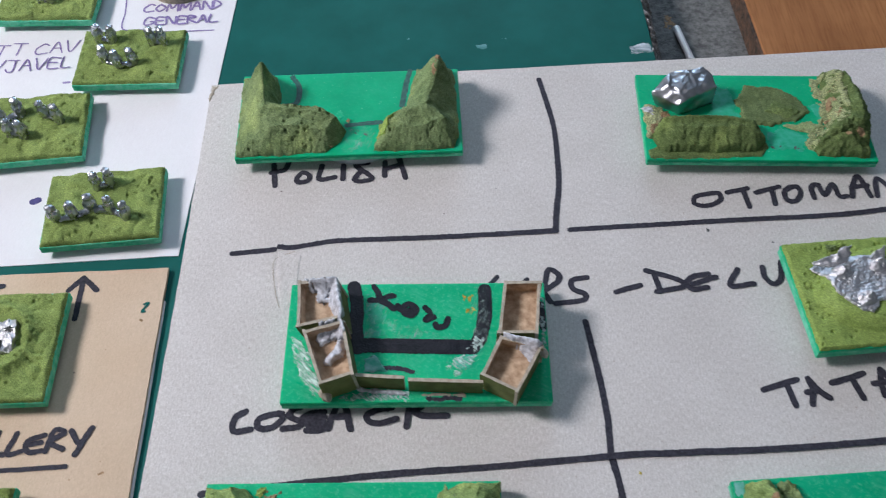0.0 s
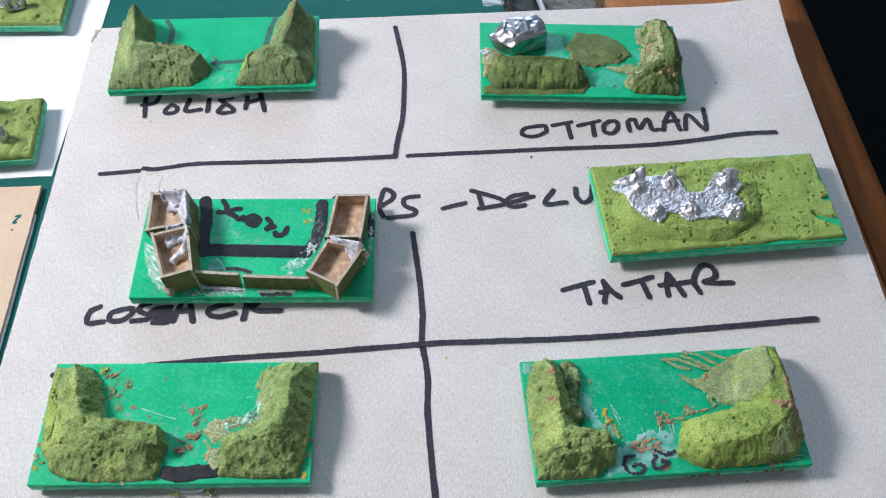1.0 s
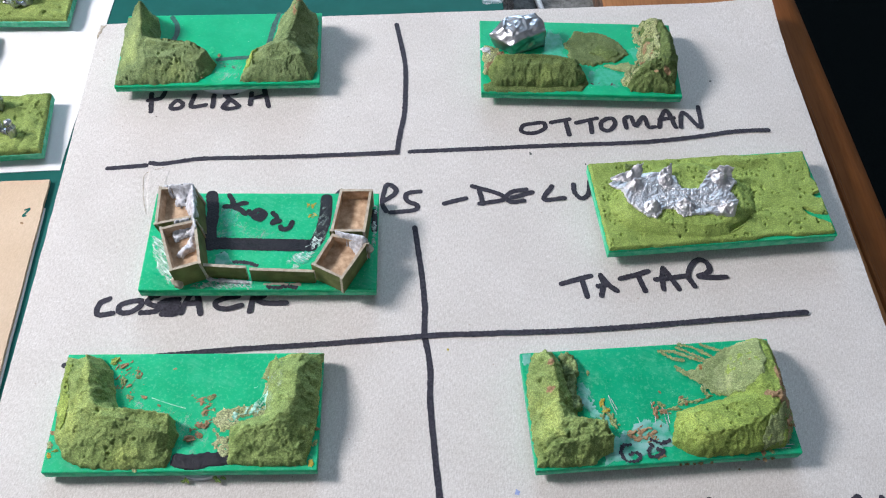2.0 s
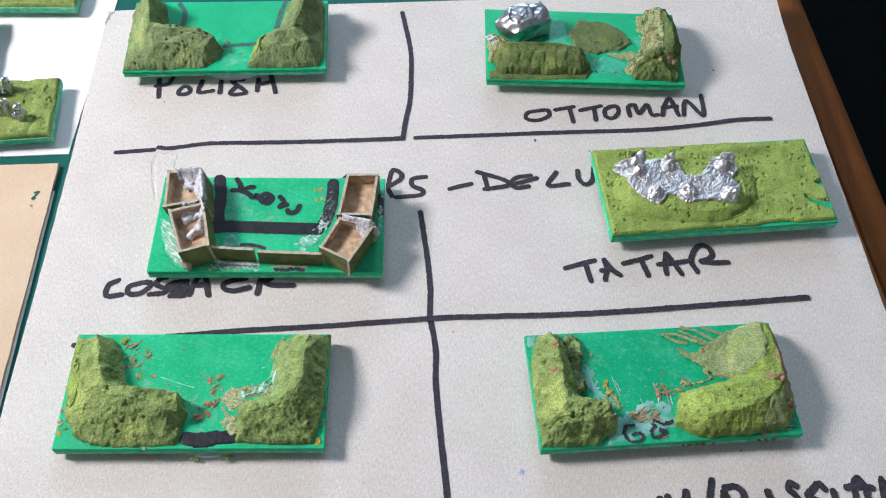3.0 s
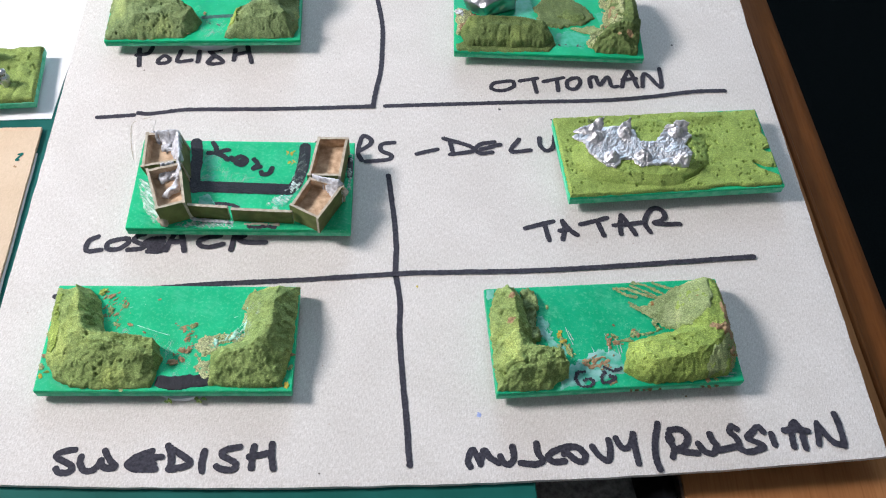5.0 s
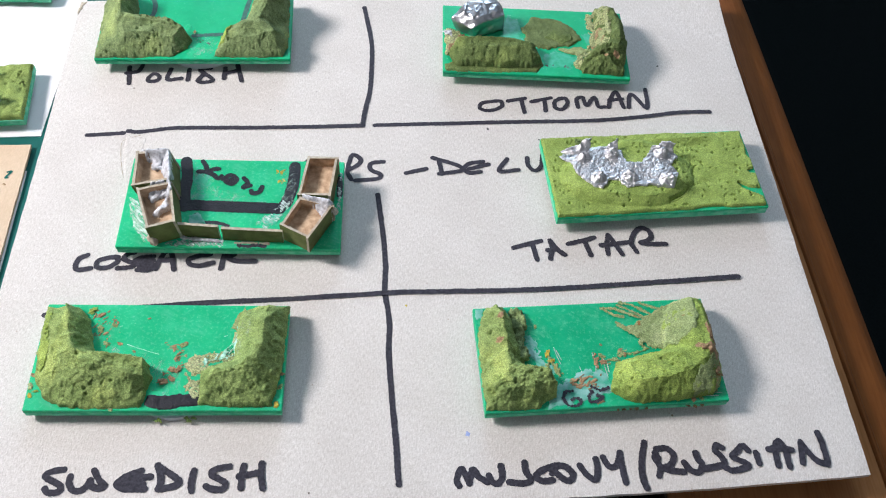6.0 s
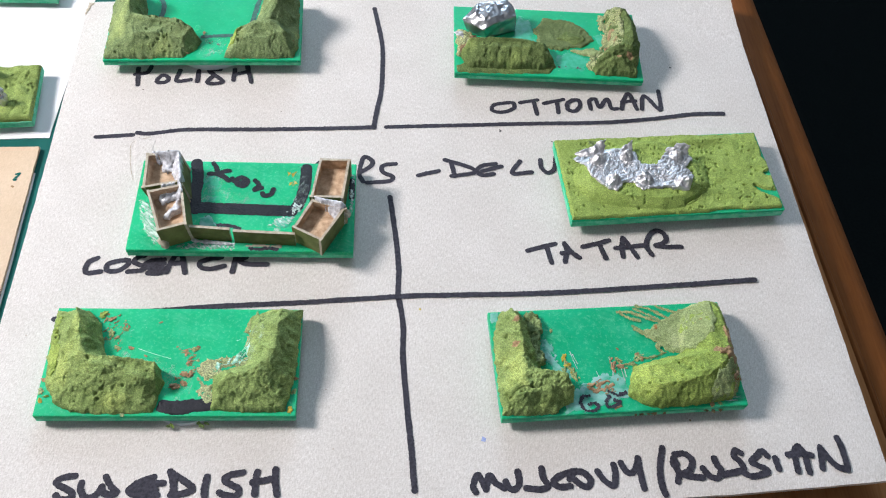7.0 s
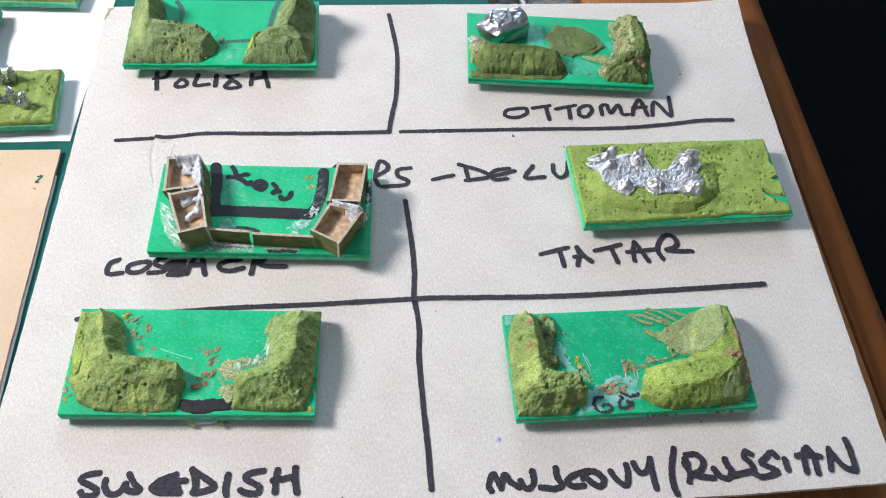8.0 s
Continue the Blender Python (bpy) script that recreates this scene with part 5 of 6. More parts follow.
foil_flap([(4.6, 21.4, 2.8), (8.4, 20.4, 3.4), (12.4, 21.6, 3.6)], [(4.4, 22.0, 3.0), (8.2, 22.8, 4.4), (11.2, 23.8, 5.8), (12.9, 24.0, 6.2)], T, ta, 1.0)
foil_flap([(16.8, 20.6, 3.8), (18.4, 20.9, 4.2), (20.4, 20.6, 3.8)], [(17.4, 22.0, 4.6), (19.4, 23.0, 6.0), (20.2, 23.3, 6.3)], T, ta, 2.0)
foil_flap([(29.4, 19.6, 3.6), (32.6, 19.8, 4.2), (36.2, 19.2, 3.6)], [(29.6, 20.8, 4.4), (32.4, 21.0, 5.6), (34.6, 21.0, 6.4), (36.0, 20.6, 6.4)], T, ta, 3.0)
crumbs([(30.8, 4.4, 1.2), (10.8, 27.2, 1.3), (12.4, 27.8, 1.4)], T + 1.2, ta, 9, (TURF_OLIVE, TURF_FLAT), "turf_crumb")

# middle left camp: board wagons glued in a ring
T = 4.5
co = camp(-41.6, 25.68, 0.0, T, "green plastic base with glued cardboard wagons and black marks", PLASTIC)
co.scale = (0.99, 1.015, 1)


def panel(p, q, h, parent, z, thick=0.62, name="wall_panel"):
    """An upright strip of board between two points: painted outside, raw inside and on top."""
    a, b = Vector(p), Vector(q)
    d = (b - a).normalized()
    n = Vector((-d.y, d.x)) * thick
    bm = prism(bmesh.new(), [tuple(a), tuple(b), tuple(b + n), tuple(a + n)], z, z + h)
    bmesh.ops.recalc_face_normals(bm, faces=bm.faces)
    for f in bm.faces:
        out = f.normal.xy.dot(Vector((d.y, -d.x)))
        f.material_index = 0 if out > 0.5 else 1 if out < -0.5 else 2
    bmesh.ops.subdivide_edges(bm, edges=bm.edges[:], cuts=4, use_grid_fill=True)
    for v in bm.verts:
        v.co += 0.09 * noise.noise_vector(v.co * 0.9)
    return part(name, bm, (OLIVE_CARD, KRAFT, KRAFT_EDGE), parent)


def wagon(rim, h, deep, label, lean=0.0):
    """An open tray of board under the camp base: a floor and four walls, from its near left corner round; its foot stands aside of its rim by the lean."""
    c = [Vector(v) for v in rim]
    mid = sum(c, Vector((0, 0))) / 4
    box_ob = part("wagon", prism(bmesh.new(), [tuple(v + (mid - v) * 0.07) for v in c], T, T + deep), KRAFT, co, label)
    for a, b in zip(c, [*c[1:], c[0]]):
        over = (b - a).normalized() * 0.25
        panel(a - over, b - over * 0.2, h + 0.35 * noise.noise(Vector((a.x, a.y, 3))), box_ob, T + 0.01, 0.7)
    m = Matrix(((1, 0, -lean, (lean * (h + T)) * MM), (0, 1, 0, 0), (0, 0, 1, 0), (0, 0, 0, 1)))
    for ob in (box_ob, *box_ob.children):
        ob.data.transform(m)
    return box_ob


wagon([(3.6, 14.6), (13.4, 17.0), (11.6, 26.9), (2.8, 26.3)], 7.3, 4.2, "open cardboard tray smeared with glue", 0.24)
wagon([(9.6, 0.9), (16.8, 3.4), (13.8, 16.2), (4.9, 13.6)], 7.3, 4.0, "open cardboard tray smeared with glue", 0.12)
wagon([(48.2, 12.9), (57.1, 12.9), (58.5, 26.1), (50.1, 26.1)], 6.8, 3.6, "open cardboard tray")
wagon([(44.1, 3.2), (51.9, -0.9), (57.9, 9.9), (48.6, 12.4)], 6.5, 3.4, "open cardboard tray set askew")
panel((15.9, 3.7), (27.5, 2.9), 5.3, co, T, 0.8, "front_panel")
panel((28.4, 2.6), (44.6, 1.9), 5.0, co, T, 0.8, "front_panel")
def glue_sheet(foot, walls, floor, rim, seed, keep=1.0):
    """Glue that was smeared over the walls' tops and ran down into a tray."""
    def base(px, py, inset):
        d, _ = ridge_field(px, py, [(x, y, 0) for x, y in walls])
        return floor + (rim - floor) * np.exp(-((d / 1.3) ** 2)) + 0.5 * lumps(px, py, 0.5, seed + 4) + 0.3
    raised(drape("glue_smear", foot, base, 0.5, GLUE, co, seed, "lumpy grey-white glue smeared over a tray", keep, 0.7, 70, 0.2, 1.0), T)


LEFT_WALLS = [(3.6, 26.4), (11.8, 26.7), (13.3, 17.0), (13.8, 15.6), (15.0, 10.6)]
glue_sheet([(4.4, 27.0), (12.2, 27.3), (13.2, 21.0), (14.4, 15.0), (14.2, 13.0), (11.0, 12.6), (10.6, 14.4), (11.4, 16.6), (10.6, 21.4), (9.8, 23.6), (8.8, 22.0), (7.2, 22.4), (6.8, 24.6), (4.6, 25.2)], LEFT_WALLS, 4.3, 7.4, 210)
glue_sheet([(7.8, 15.6), (12.0, 16.8), (12.6, 14.2), (10.2, 12.4), (8.6, 11.6), (7.8, 12.8)], [(6.0, 14.9), (13.2, 16.8)], 4.2, 7.2, 211)
glue_sheet([(13.6, 13.6), (14.4, 11.0), (13.2, 8.2), (11.0, 7.0), (9.4, 7.8), (11.4, 9.0), (12.2, 11.4)], [(12.8, 12), (11.8, 8.4)], 4.2, 4.9, 212, 1.5)
glue_sheet([(49.0, 13.6), (52.4, 13.4), (56.8, 12.2), (57.8, 10.2), (56.4, 7.6), (55.0, 6.8), (54.2, 9.2), (51.8, 11.0), (49.6, 11.6)], [(48.4, 12.7), (57.6, 10.2)], 3.7, 6.9, 213)


raised(patch("glue_film", [(0.8, 17), (3.6, 15.6), (6.6, 9), (9.2, 2), (7.2, 1.2), (4.4, 5.5), (2.0, 10)], 0.12, GLUE_FILM, co, 201, "pale flaking glue", 0.9, 0.25, 0.1), T)
raised(patch("glue_film", [(35.6, 7.0), (38.0, 9.8), (41.6, 13.0), (43.4, 16.2), (45.4, 15.2), (44.8, 11.5), (41.6, 8.0), (38.6, 6.6)], 0.14, GLUE_FILM, co, 202, "milky glue smear", 0.9, 0.25, 0.25), T)
raised(patch("glue_film", [(42.8, 16), (42.4, 24), (43.4, 29.0), (46.8, 28.8), (47.2, 20), (46.6, 14)], 0.12, GLUE_THIN, co, 203, "thin clear glue over black paint", 0.8, 0.25, 0.05), T)
raised(patch("glue_film", [(12, 0.6), (28.4, 0.5), (28.4, 2.4), (22, 2.8), (14, 2.2)], 0.15, GLUE_FILM, co, 204, "", 0.7, 0.25, 0.15), T)
raised(patch("glue_film", [(58.2, 13), (59.6, 13), (59.7, 26), (58.6, 26)], 0.12, GLUE_FILM, co, 205, "", 0.6, 0.25, 0.1), T)
raised(patch("glue_film", [(17.4, 28.6), (23.6, 27.4), (24, 21), (31, 18), (38, 16.4), (44, 15.4), (44, 12), (34, 11.6), (18, 12)], 0.05, GLUE_THIN, co, 206, "thin clear glue over black paint", 1.2, 0.3), T)
blob("glue_bead", [(16.6, 3.2, T + 0.3), (20, 2.6, T + 0.4), (24, 2.3, T + 0.3), (27.8, 1.9, T + 0.4)], 0.55, GLUE, co, 23.0, "pale glue bead along the board", 0.4)
blob("glue_blob", [(57.2, 9.4, T + 5.6), (58.4, 8.6, T + 4.6), (58.0, 10.2, T + 5.2)], 0.8, KRAFT_EDGE, co, 17.0, "torn board fibre")
blob("glue_blob", [(9.4, 0.9, T + 0.8), (10.2, 0.6, T + 1.8), (9.6, 1.4, T + 3.0), (11.2, 0.5, T + 0.5)], 0.85, KRAFT_EDGE, co, 19.0, "torn board fibre")
marks("paint_mark", [[(14.9, 29.2), (15.9, 24), (15.9, 18), (16.6, 13.2)], [(45.9, 28.0), (45.8, 22), (44.6, 16.0), (43.8, 14.2)]], 3.3, T + 0.04, BLACK_PAINT, co, "broad black paint strokes", 61, 0.08)
marks("paint_mark", [[(17.0, 13.9), (24, 13.7), (32, 13.4), (42.6, 13.1)]], 3.7, T + 0.06, BLACK_PAINT, co, "broad black paint stroke", 62, 0.06)
marks("paint_mark", [[(58.9, 24.0), (59.1, 18)]], 1.6, T + 0.04, BLACK_PAINT, co, "", 65, 0.2)
raised(patch("glue_film", [(18.2, 28), (22, 26), (23, 20), (21.6, 16), (18.4, 15.4)], 0.03, MILK, co, 71, "", 1.6, 0.3, 0.15), T)
marks("paint_mark", [[(19.6, 29.2), (20.6, 27.6), (21.0, 26.2)], [(18.8, 25.5), (21.0, 25.6), (23.0, 26.4), (24.4, 26.6)], [(21.4, 25.2), (23.2, 24.4), (24.4, 23.2), (25.4, 24.0)], [(26.0, 23.0), (28.0, 24.4), (29.8, 23.0), (28.6, 21.4), (26.8, 22.2), (28.4, 22.8)], [(31.8, 23.4), (33.0, 21.8), (31.8, 20.2), (33.8, 20.8)], [(34.2, 19.0), (34.8, 18.2), (36.4, 18.6), (37.2, 20.4)]], 1.45, T + 0.09, BLACK_PAINT, co, "illegible black marker squiggle", 63, 0.16)
marks("paint_mark", [[(32.6, 0.9), (35, 0.6), (37.4, 1.0), (39.6, 0.6)], [(19.8, 10.6), (21.7, 8.5), (26.1, 8.0), (29.1, 7.2)]], 1.1, T + 0.06, INK, co, "", 64, 0.4)
raised(patch("glue_film", [(18, 10.8), (20.4, 11.4), (22.6, 8.8), (23.5, 7.4), (18.2, 7.2)], 0.1, MILK_BLUE, co, 65, "grey-white dried glue", 0.5), T)
raised(patch("glue_film", [(38.6, 7.2), (37.4, 9.6), (40.2, 11.6), (42.6, 13.4), (44.4, 14.6), (44.8, 12), (42, 8), (40, 7)], 0.08, MILK, co, 66, "milky dried glue", 1.3), T)
raised(patch("glue_film", [(17, 1.8), (22, 1.0), (28, 0.9), (28, 2.0), (17.4, 2.6)], 0.1, MILK, co, 69, "", 0.7), T)
raised(patch("glue_film", [(31.4, 1.4), (38, 1.2), (41, 1.0), (41, 2.0), (31.4, 2.1)], 0.25, KRAFT_EDGE, co, 70, "torn paper edge", 0.5), T)
crumbs([(41.0, 26.0, 0.8), (42.2, 25.6, 0.8), (42.9, 26.4, 0.6), (41.8, 22.6, 0.8), (43.2, 22.9, 0.8), (42.6, 22.0, 0.6)], T - 0.2, co, 10, (YELLOW,), "paint_crumb")

# far left camp: banks with two pointed peaks
T = 5.5
po = camp(-60.3, 95.21, 2.0, T, "green plastic base with olive banks and two peaks", PLASTIC_CLEAN, (31.5, 14.2), 13, 2.3)
po.scale = (0.99, 1.0, 1)
raised(hill([(0.2, 28.6), (0.3, 0.6), (2.8, 0.4), (11.7, 0.4), (23.9, 1.2), (27.6, 4.4), (29.2, 8.0), (26.4, 11.8), (20.6, 12.8), (11.4, 15.6), (10.8, 24), (9.4, 29)],
            [(6.2, 27.4, 5.2), (7.2, 23.4, 11.6), (7.5, 18.0, 9.2), (8.0, 11.6, 7.6), (15.0, 10.6, 7.0), (22.4, 10.0, 6.5), (26.0, 8.0, 5.2)], TURF_OLIVE, po, 101.0, "clay bank with a pointed peak", 1.15, "hill", 0.45, 0.4, (), None, 0.34,
            [(8.2, 12.6, 7.4), (22.6, 11.0, 6.6), (26.8, 8.6, 5.4), (24.0, 5.4, 4.6), (10.0, 5.6, 6.0), (8.2, 12.6, 7.4)], 0.12), T)
PEAK_FOOT = [(48.4, 29.4), (45.2, 15.7), (39.0, 10.4), (36.2, 1.0), (49.0, 0.5), (57.6, 0.9), (59.2, 6), (58.8, 28.9)]
PEAK_CREST = [(55.2, 27.4, 5.6), (54.3, 23.2, 12.2), (52.8, 17.0, 9.8), (50.3, 10.6, 8.2), (45.4, 8.4, 7.0), (41.6, 7.2, 5.6), (40.2, 5.4, 4.0)]
PEAK_CAP = [(50.4, 11.0, 8.0), (45.4, 9.4, 7.0), (40.6, 7.8, 5.4), (40.6, 4.6, 4.4), (48.0, 4.2, 5.4), (55.4, 5.8, 6.2), (50.4, 11.0, 8.0)]
raised(hill(PEAK_FOOT, PEAK_CREST, TURF_OLIVE, po, 102.0, "clay bank with a pointed peak", 1.05, "hill", 0.6, 0.6, ((53.9, 22.6, 0.5, 1.6), (53.0, 19.2, 0.5, 2.2)), None, 0.34, PEAK_CAP, 0.15), T)
raised(drape("turf_patch", [(37.0, 4.6), (38.2, 9.8), (42, 12.0), (43.8, 9.8), (40.8, 7.2), (40.2, 3.4)], bank_height(PEAK_FOOT, PEAK_CREST, 102.0, 1.05, 0.6, None, PEAK_CAP, 0.15), 0.5, TURF_LIME, po, 108, "yellow-green worn turf", 0.9, 0.7, 60, 0.2, 1.0), T)
marks("paint_mark", [[(13.7, 29.0), (15.8, 24.6), (15.2, 19.0), (11.5, 18.1)], [(46.6, 29.8), (45.2, 23.6), (44.2, 16.7)], [(29.3, 10.2), (33, 10.6), (38.3, 11.0)]], 1.5, T + 0.04, FADED_INK, po, "faded black marker outline", 103, 0.2)
raised(patch("glue_film", [(29.5, 9.5), (37, 9.8), (36.4, 4), (35, 1), (28, 1.4), (29, 5)], 0.05, GLUE_THIN, po, 104, "", 1.0), T)
raised(patch("glue_film", [(24.4, 13), (27.4, 16), (28.8, 13.6), (27.6, 11.6)], 0.1, PLASTIC, po, 105, "", 0.8), T)
crumbs([(31.6, 7.4, 0.35), (34.2, 6.8, 0.45), (32.4, 8.2, 0.25)], T, po, 11, (SLATE,), "paint_crumb")
crumbs([(29.6, 11.6, 0.7), (13.4, 1.2, 0.6), (25.0, 3.0, 0.7)], T + 0.4, po, 12, (CLAY,))

# far right camp: a ribbed bank, a folded foil block and a smear of turf
T = 5.5
ot = camp(47.28, 91.89, -1.5, T, "green plastic base with ribbed bank and folded foil block", PLASTIC_CLEAN, (27, 15.4), 11.8, 2.5)
ot.scale = (0.987, 1.02, 1)
raised(hill([(1.6, 7.4), (3.6, 3.4), (5.0, 2.2), (16.5, 1.9), (28.6, 2.4), (31.6, 5.4), (29.4, 11.6), (16, 10.2), (4.6, 11.2)],
            [(4.6, 9.0, 6.2), (10.2, 9.2, 6.7), (21.0, 9.2, 6.6), (27.2, 8.4, 5.7)], TURF_MOSS, ot, 111.0, "ribbed straight clay bank", 0.75, "hill", 0.45, 0.5, (), lambda px, py: 0.4 * np.clip((8.0 - py) / 1.5, 0, 1) * np.clip((26 - px) / 4, 0, 1) * np.clip((px - 6) / 4, 0, 1) * np.abs(np.cos(np.pi * (px - 8.4 + 1.2 * lumps(px, py, 0.2, 5.0)) / 3.6)) - 0.2), T)
raised(hill([(50.2, 29.4), (50.6, 20.1), (49.6, 11.2), (43.0, 5.0), (44.7, 1.6), (57.8, 0.9), (59.8, 12), (59.4, 24), (57.5, 29.6)],
            [(54.4, 26.4, 5.4), (56.4, 20.0, 6.4), (56.6, 14.0, 6.8), (55.4, 9.4, 6.6), (50.6, 8.0, 6.2), (47.4, 5.8, 5.2), (44.6, 3.4, 3.0), (52.0, 5.0, 5.0)], TURF_MOSS, ot, 112.0, "rough clay bank", 0.75, "hill", 1.1, 1.3, ((51.6, 5.0, 0.8, 0.6), (55.0, 5.8, 0.8, 0.7))), T)
raised(patch("turf_smear", [(26.0, 20.4), (29.9, 26.0), (38.8, 25.0), (43.2, 21.8), (45.6, 16.7), (41.8, 13.5), (33.6, 11.7), (27.7, 12.4)], 0.6, TURF_DULL, ot, 113, "flat irregular patch of olive turf", 0.75), T)
raised(patch("turf_smear", [(33.0, 16.4), (36.6, 20.4), (41.4, 18.6), (43.6, 16.0), (38.4, 13.6)], 0.95, TURF_MOSS, ot, 122, "lighter blot of turf", 0.9), T)
raised(patch("turf_smear", [(37.3, 11.6), (45.0, 12.9), (50.6, 12.3), (43.7, 8.8)], 0.5, RESIDUE, ot, 114, "", 0.8), T)
raised(patch("turf_smear", [(0.6, 12.6), (0.8, 17.8), (5.4, 17.4), (6.6, 13.4), (3, 7.4), (1.0, 7)], 1.5, RESIDUE_PALE, ot, 115, "pale chipped turf", 0.6), T)
raised(patch("glue_film", [(21.5, 27), (25.5, 23), (26.5, 14), (22, 13.5), (18, 15)], 0.05, MILK, ot, 116, "", 1.4), T)
raised(patch("glue_film", [(33, 9.5), (37, 11), (44, 8.4), (41, 3), (33, 3.5)], 0.05, MILK, ot, 117, "", 1.4), T)
raised(patch("glue_film", [(46, 18.5), (49.8, 20), (50.4, 13.5), (47.6, 12)], 0.05, MILK, ot, 118, "", 0.9), T)
crumbs([(33.4, 4.2, 0.5), (35.5, 4.6, 0.35), (39.2, 4.2, 0.5), (40.0, 4.0, 0.3)], T, ot, 14, (SLATE,), "paint_crumb")
raised(patch("turf_skirt", [(0.6, 2.9), (1.0, 0.3), (16, 0.3), (29.9, 1.1), (32.3, 3.9), (31.4, 8.0), (28, 5), (4, 5)], 0.5, TURF_MOSS, ot, 119, "", 0.4), T)
bank_side = bank_height([(50.2, 29.4), (50.6, 20.1), (49.6, 11.2), (43.0, 5.0), (44.7, 1.6), (57.8, 0.9), (59.8, 12), (59.4, 24), (57.5, 29.6)],
                        [(54.4, 26.4, 5.4), (56.4, 20.0, 6.4), (56.6, 14.0, 6.8), (55.4, 9.4, 6.6), (50.6, 8.0, 6.2), (47.4, 5.8, 5.2), (44.6, 3.4, 3.0), (52.0, 5.0, 5.0)], 112.0, 0.75, 1.3)
raised(drape("scrape", [(52.6, 29.2), (48.4, 28.6), (47.4, 24), (48.6, 19), (47.4, 13), (42.0, 6.4), (41.4, 3.4), (44.0, 3.4), (48.6, 7.6), (53.0, 10.4), (54.8, 16), (55.2, 22), (54.2, 27)], bank_side, 0.4, RESIDUE_PALE, ot, 120, "pale scraped turf", 0.62, 0.7, 70, 0.2, 1.0), T)
raised(drape("scrape", [(49.4, 24), (48.4, 19), (49.0, 14), (46.0, 10.4), (49.8, 9.6), (53.2, 13), (53.6, 20), (52, 25)], bank_side, 0.55, CLAY, ot, 121, "brown clay showing through", -0.05, 0.8, 70, 0.2, 1.0), T)
crumbs([(5.6, 14.0, 1.2), (6.8, 13.4, 1.1), (2.6, 10.0, 1.2), (3.6, 11.4, 1.1), (2.0, 8.4, 0.9)], T + 1.3, ot, 16, (CLAY,))
crumbs([(1.6, 15.6, 1.4), (3.0, 13.2, 1.1)], T + 1.3, ot, 17, (GLUE,), "paint_crumb")


def foil_block(parent, z):
    """A folded wad of kitchen foil: a bright bulging top that overhangs dark creased sides."""
    low = [(4.4, 18.8), (10.2, 15.5), (20.0, 19.4), (20.4, 22.8), (15.8, 25.8), (7.6, 24.4)]
    high = [(2.5, 18.9, 4.6), (9.0, 14.6, 4.6), (19.6, 19.8, 6.4), (19.0, 22.8, 7.2), (16.2, 25.4, 7.6), (7.8, 23.4, 7.4)]
    inner = [(6.4, 19.6, 6.8), (9.6, 18.0, 7.0), (13.5, 19.2, 7.4), (12.4, 22.6, 8.0), (9.2, 21.6, 7.2)]
    bm = bmesh.new()
    lo, hi, inn = [bm.verts.new((x, y, 0.1)) for x, y in low], [bm.verts.new(v) for v in high], [bm.verts.new(v) for v in inner]
    for i in range(6):
        j = (i + 1) % 6
        bm.faces.new((lo[i], lo[j], hi[j], hi[i]))
    a, b, c, d, e = inn
    for tri in ((hi[0], hi[1], a), (hi[1], b, a), (hi[1], c, b), (hi[1], hi[2], c), (hi[2], hi[3], c), (hi[3], d, c), (hi[3], hi[4], d), (hi[4], hi[5], d), (hi[5], e, d), (hi[5], hi[0], a), (hi[5], a, e), (a, b, e), (b, c, d), (b, d, e)):
        bm.faces.new(tri)
    bm.faces.new(lo[::-1])
    bmesh.ops.triangulate(bm, faces=bm.faces[:])
    bmesh.ops.subdivide_edges(bm, edges=bm.edges[:], cuts=11, use_grid_fill=True)
    for v in bm.verts:
        q = v.co.copy()
        fold = 0.7 * (0.3 - abs(noise.noise(q * 0.3))) + 0.4 * (0.25 - abs(noise.noise(q * 0.62 + Vector((3, 1, 0))))) + 0.14 * (0.25 - abs(noise.noise(q * 1.3)))
        v.co += 0.5 * noise.noise_vector(q * 0.25) + fold * Vector((0.4, -0.7, 1)) + 0.06 * noise.noise_vector(q * 2.0)
    bm.transform(Matrix.Translation((0, 0, z)))
    return part("foil_block", bm, FOIL_SMOOTH, parent, "folded silver foil block", True)


foil_block(ot, T)


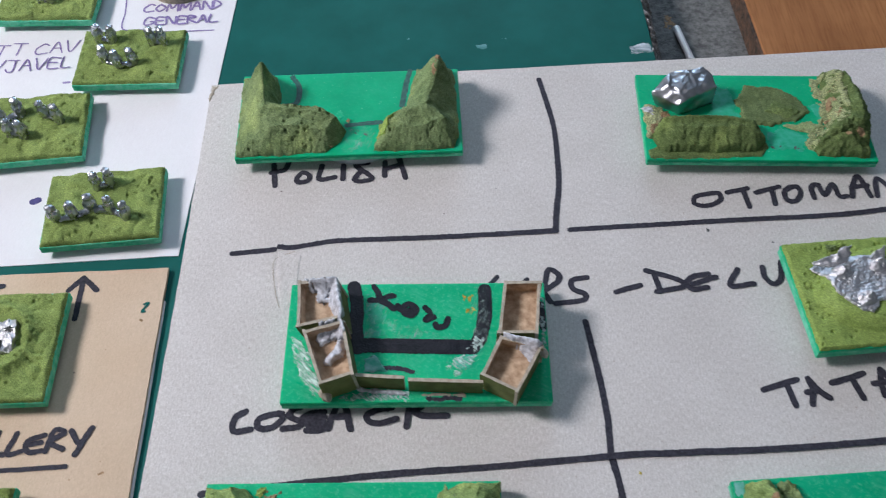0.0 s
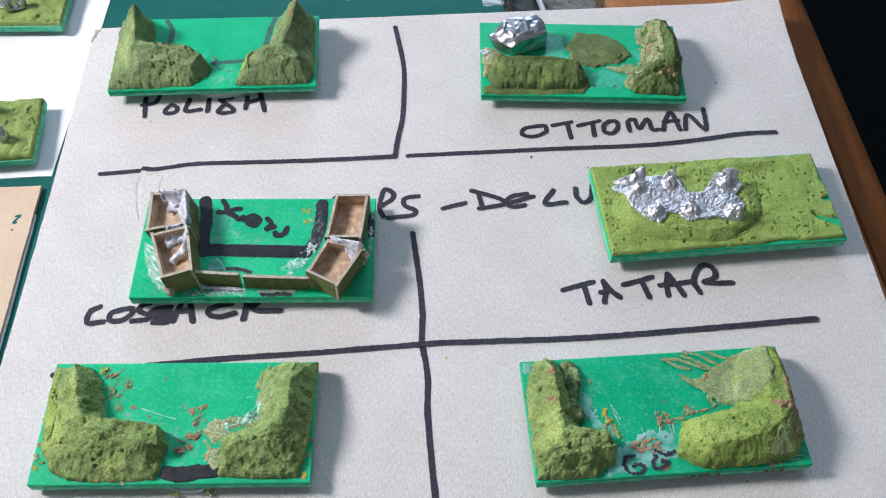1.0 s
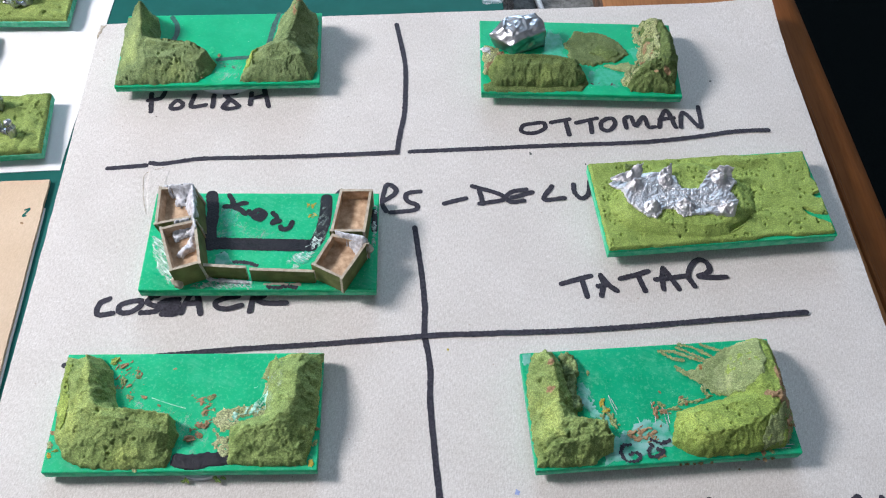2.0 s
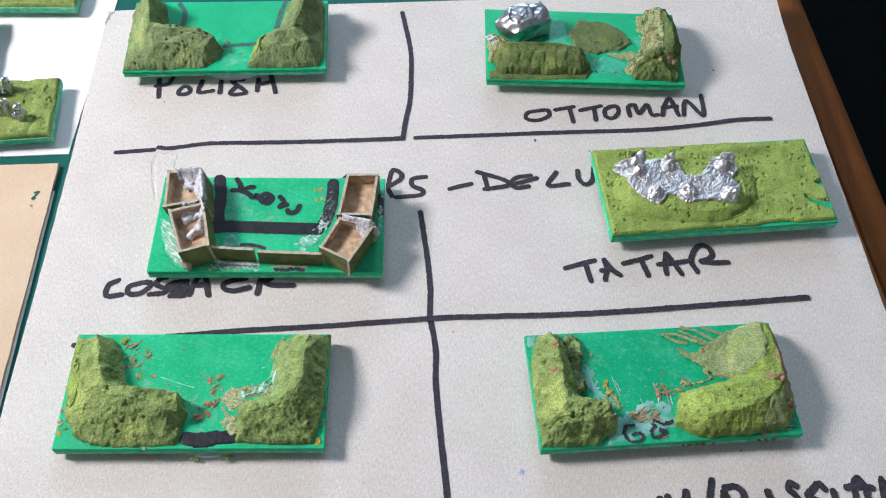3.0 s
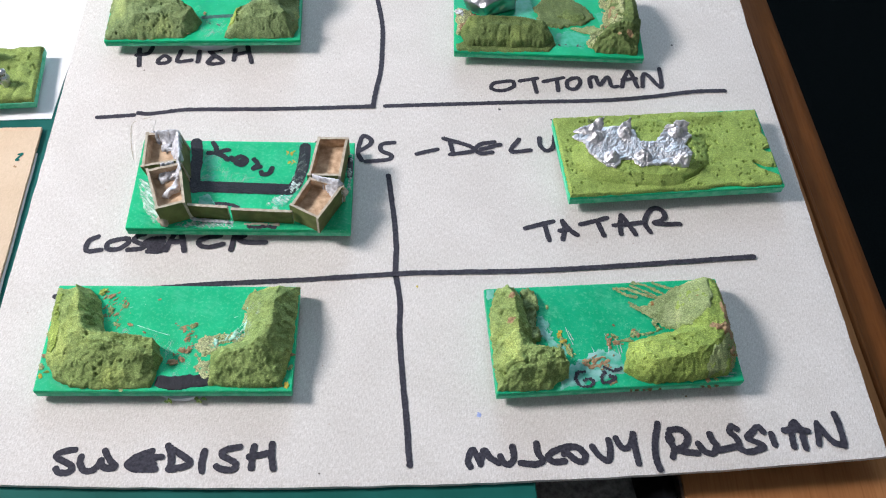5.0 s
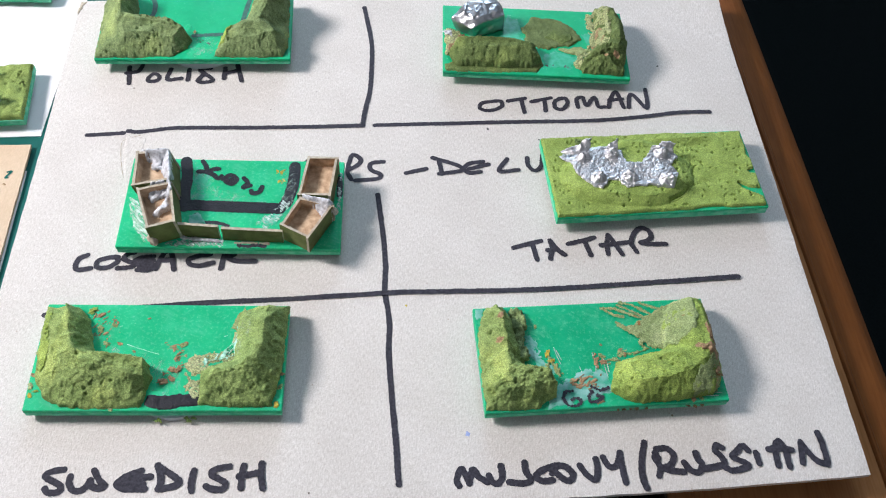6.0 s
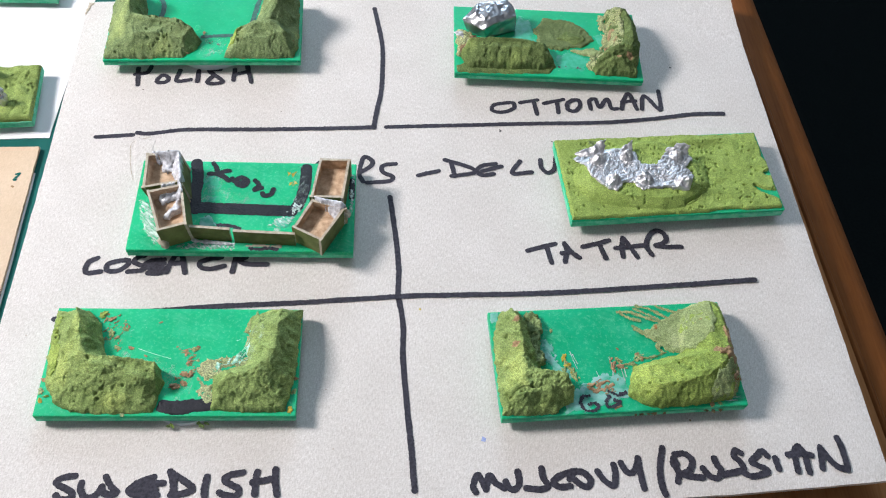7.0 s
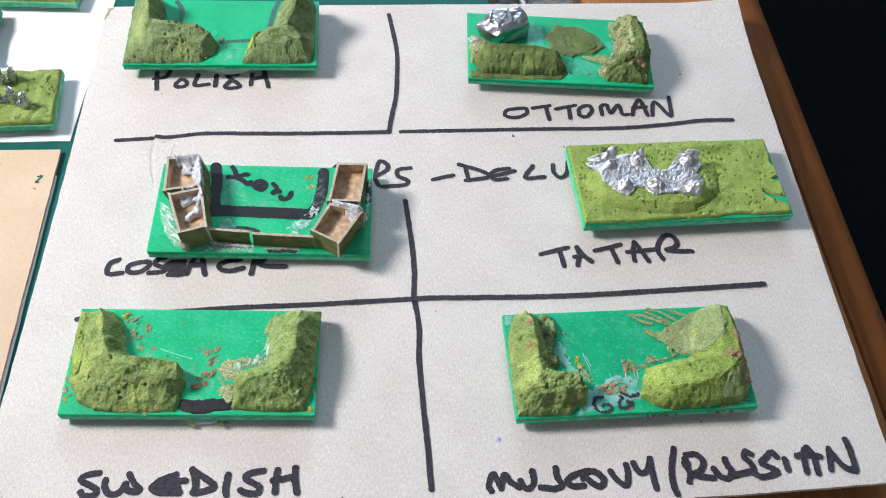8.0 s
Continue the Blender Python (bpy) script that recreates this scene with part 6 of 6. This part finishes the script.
# ---- unit bases ----
def unit(x, y, rz, w, d, z, spots, label, seed, gun=False):
    """A small turfed base on a disc, with foil figures."""
    top = z + 4.0
    ob = thing("unit_base", at_mm(x, y, 0, rz), label, "wargame base", "small unit bases on the side cards")
    part("base_plate", box(-w / 2, w / 2, -d / 2, d / 2, top - 2.2, top, 0.22), EDGE, ob)
    part("magnet_disc", disc(0, 0, 8.0, z + 0.03, top - 2.22), DISC, ob)
    hw, hd = w / 2 - 0.2, d / 2 - 0.2
    ring = 1.3 if gun else 0.0
    t = relief("turf", [(-hw, -hd), (hw, -hd), (hw, hd), (-hw, hd)], lambda px, py, inset: (1.0 + ring * np.exp(-(((np.hypot(px, py - 1) - 8.6) / 1.5) ** 2)) + 0.9 * lumps(px, py, 0.16, seed) + 0.9 * np.abs(lumps(px, py, 0.3, seed + 1))) * np.clip(inset / 0.5, 0.3, 1) ** 0.5, TURF_UNIT, ob, "", 0.28, seed, 0.12, 0.22, 0.1, True, -0.25, 0.8, (), None, 0.45 if gun else 0.22)
    t.location.z = top * MM
    r = random.Random(seed)
    for fx, fy in spots:
        figure(fx, fy, top + 0.6, r, ob)
    for (ax, ay), (bx, by) in zip(spots, spots[1:]):
        if math.hypot(ax - bx, ay - by) < 5.2:
            blob("foil_foot", [(ax, ay - 0.4, top + 1.3), ((ax + bx) / 2, (ay + by) / 2 - 0.2, top + 1.7), (bx, by - 0.4, top + 1.3)], 0.9, FOIL_TIGHT, ob, seed + ax, "", 0.7)
    if gun:
        f = relief("foil_sheet", [(-7, -2), (-2.4, -3.0), (2.9, -3.0), (5.3, -2.6), (6.3, 1.4), (4.8, 6.0), (1.0, 5.4), (-5, 4)], lambda px, py, inset: 1.9 + 0.9 * (1 - 2.2 * np.abs(lumps(px, py, 0.3, seed + 1))), FOIL, ob, "crumpled silver foil", 0.3, seed + 3, 0.5, 0.5, 0.35, False, 0.8, 0.0)
        f.location.z = top * MM
        for fx, fy in ((1.2, 1.6), (2.4, -0.6), (4.2, 3.4)):
            crumb_bit(fx, fy, top + 2.2, 1.3, SLATE, ob, r, "dark_lump")
    return ob


unit(-121.6, 66.1, 5.3, 29.4, 22.6, -1.25, [(-1.9, 5.7), (1.4, 6.5), (-10.9, -3.9), (-6.5, -3.4), (-2.4, -1.2), (2.4, -2.3), (6.6, -4.8)], "small olive-turfed base with seven foil figures", 131)
unit(-125.2, 120.0, 0.8, 29.6, 21.6, -1.25, [(-9.7, 6.4), (-5.7, 5.9), (5.9, 4.6), (8.9, 4.6), (-6.5, -2.1), (-2.4, -4.4), (1.9, -3.6)], "small olive-turfed base with seven foil figures in two rows", 132)
unit(-146.8, 93.0, 6.1, 29.4, 23.2, -1.25, [(-7.5, 2.3), (-3.2, 4.8), (3.6, 3.2), (7.4, 1.2), (-4.6, -2.5), (-1.2, -3.3)], "small olive-turfed base with six foil figures", 133)
unit(-154.5, 147.3, 0.0, 29.4, 22.6, -1.25, [(-1.4, -4.1), (1.3, -4.4), (6.0, 3.0)], "small olive-turfed base with a few foil figures", 134)
unit(-138.3, 25.3, 1.8, 29.6, 28.3, -0.1, [], "olive-turfed base with a crumpled foil patch", 135, True)
unit(-138.7, -22.0, 0.6, 29.6, 29.0, -0.1, [(-4, 4), (3, -2)], "olive-turfed base at the card's rim", 136)
cmd = thing("command_stand", at_mm(-117.6, 157.4, -1.25), "round beige plastic stand with a dark rim", "wargame base")
part("base_plate", disc(0, 0, 10.0, 0.02, 2.4, 0.4), KRAFT_EDGE, cmd)
part("base_rim", disc(0, 0, 9.2, 2.42, 3.2, 0.3), SLATE, cmd)
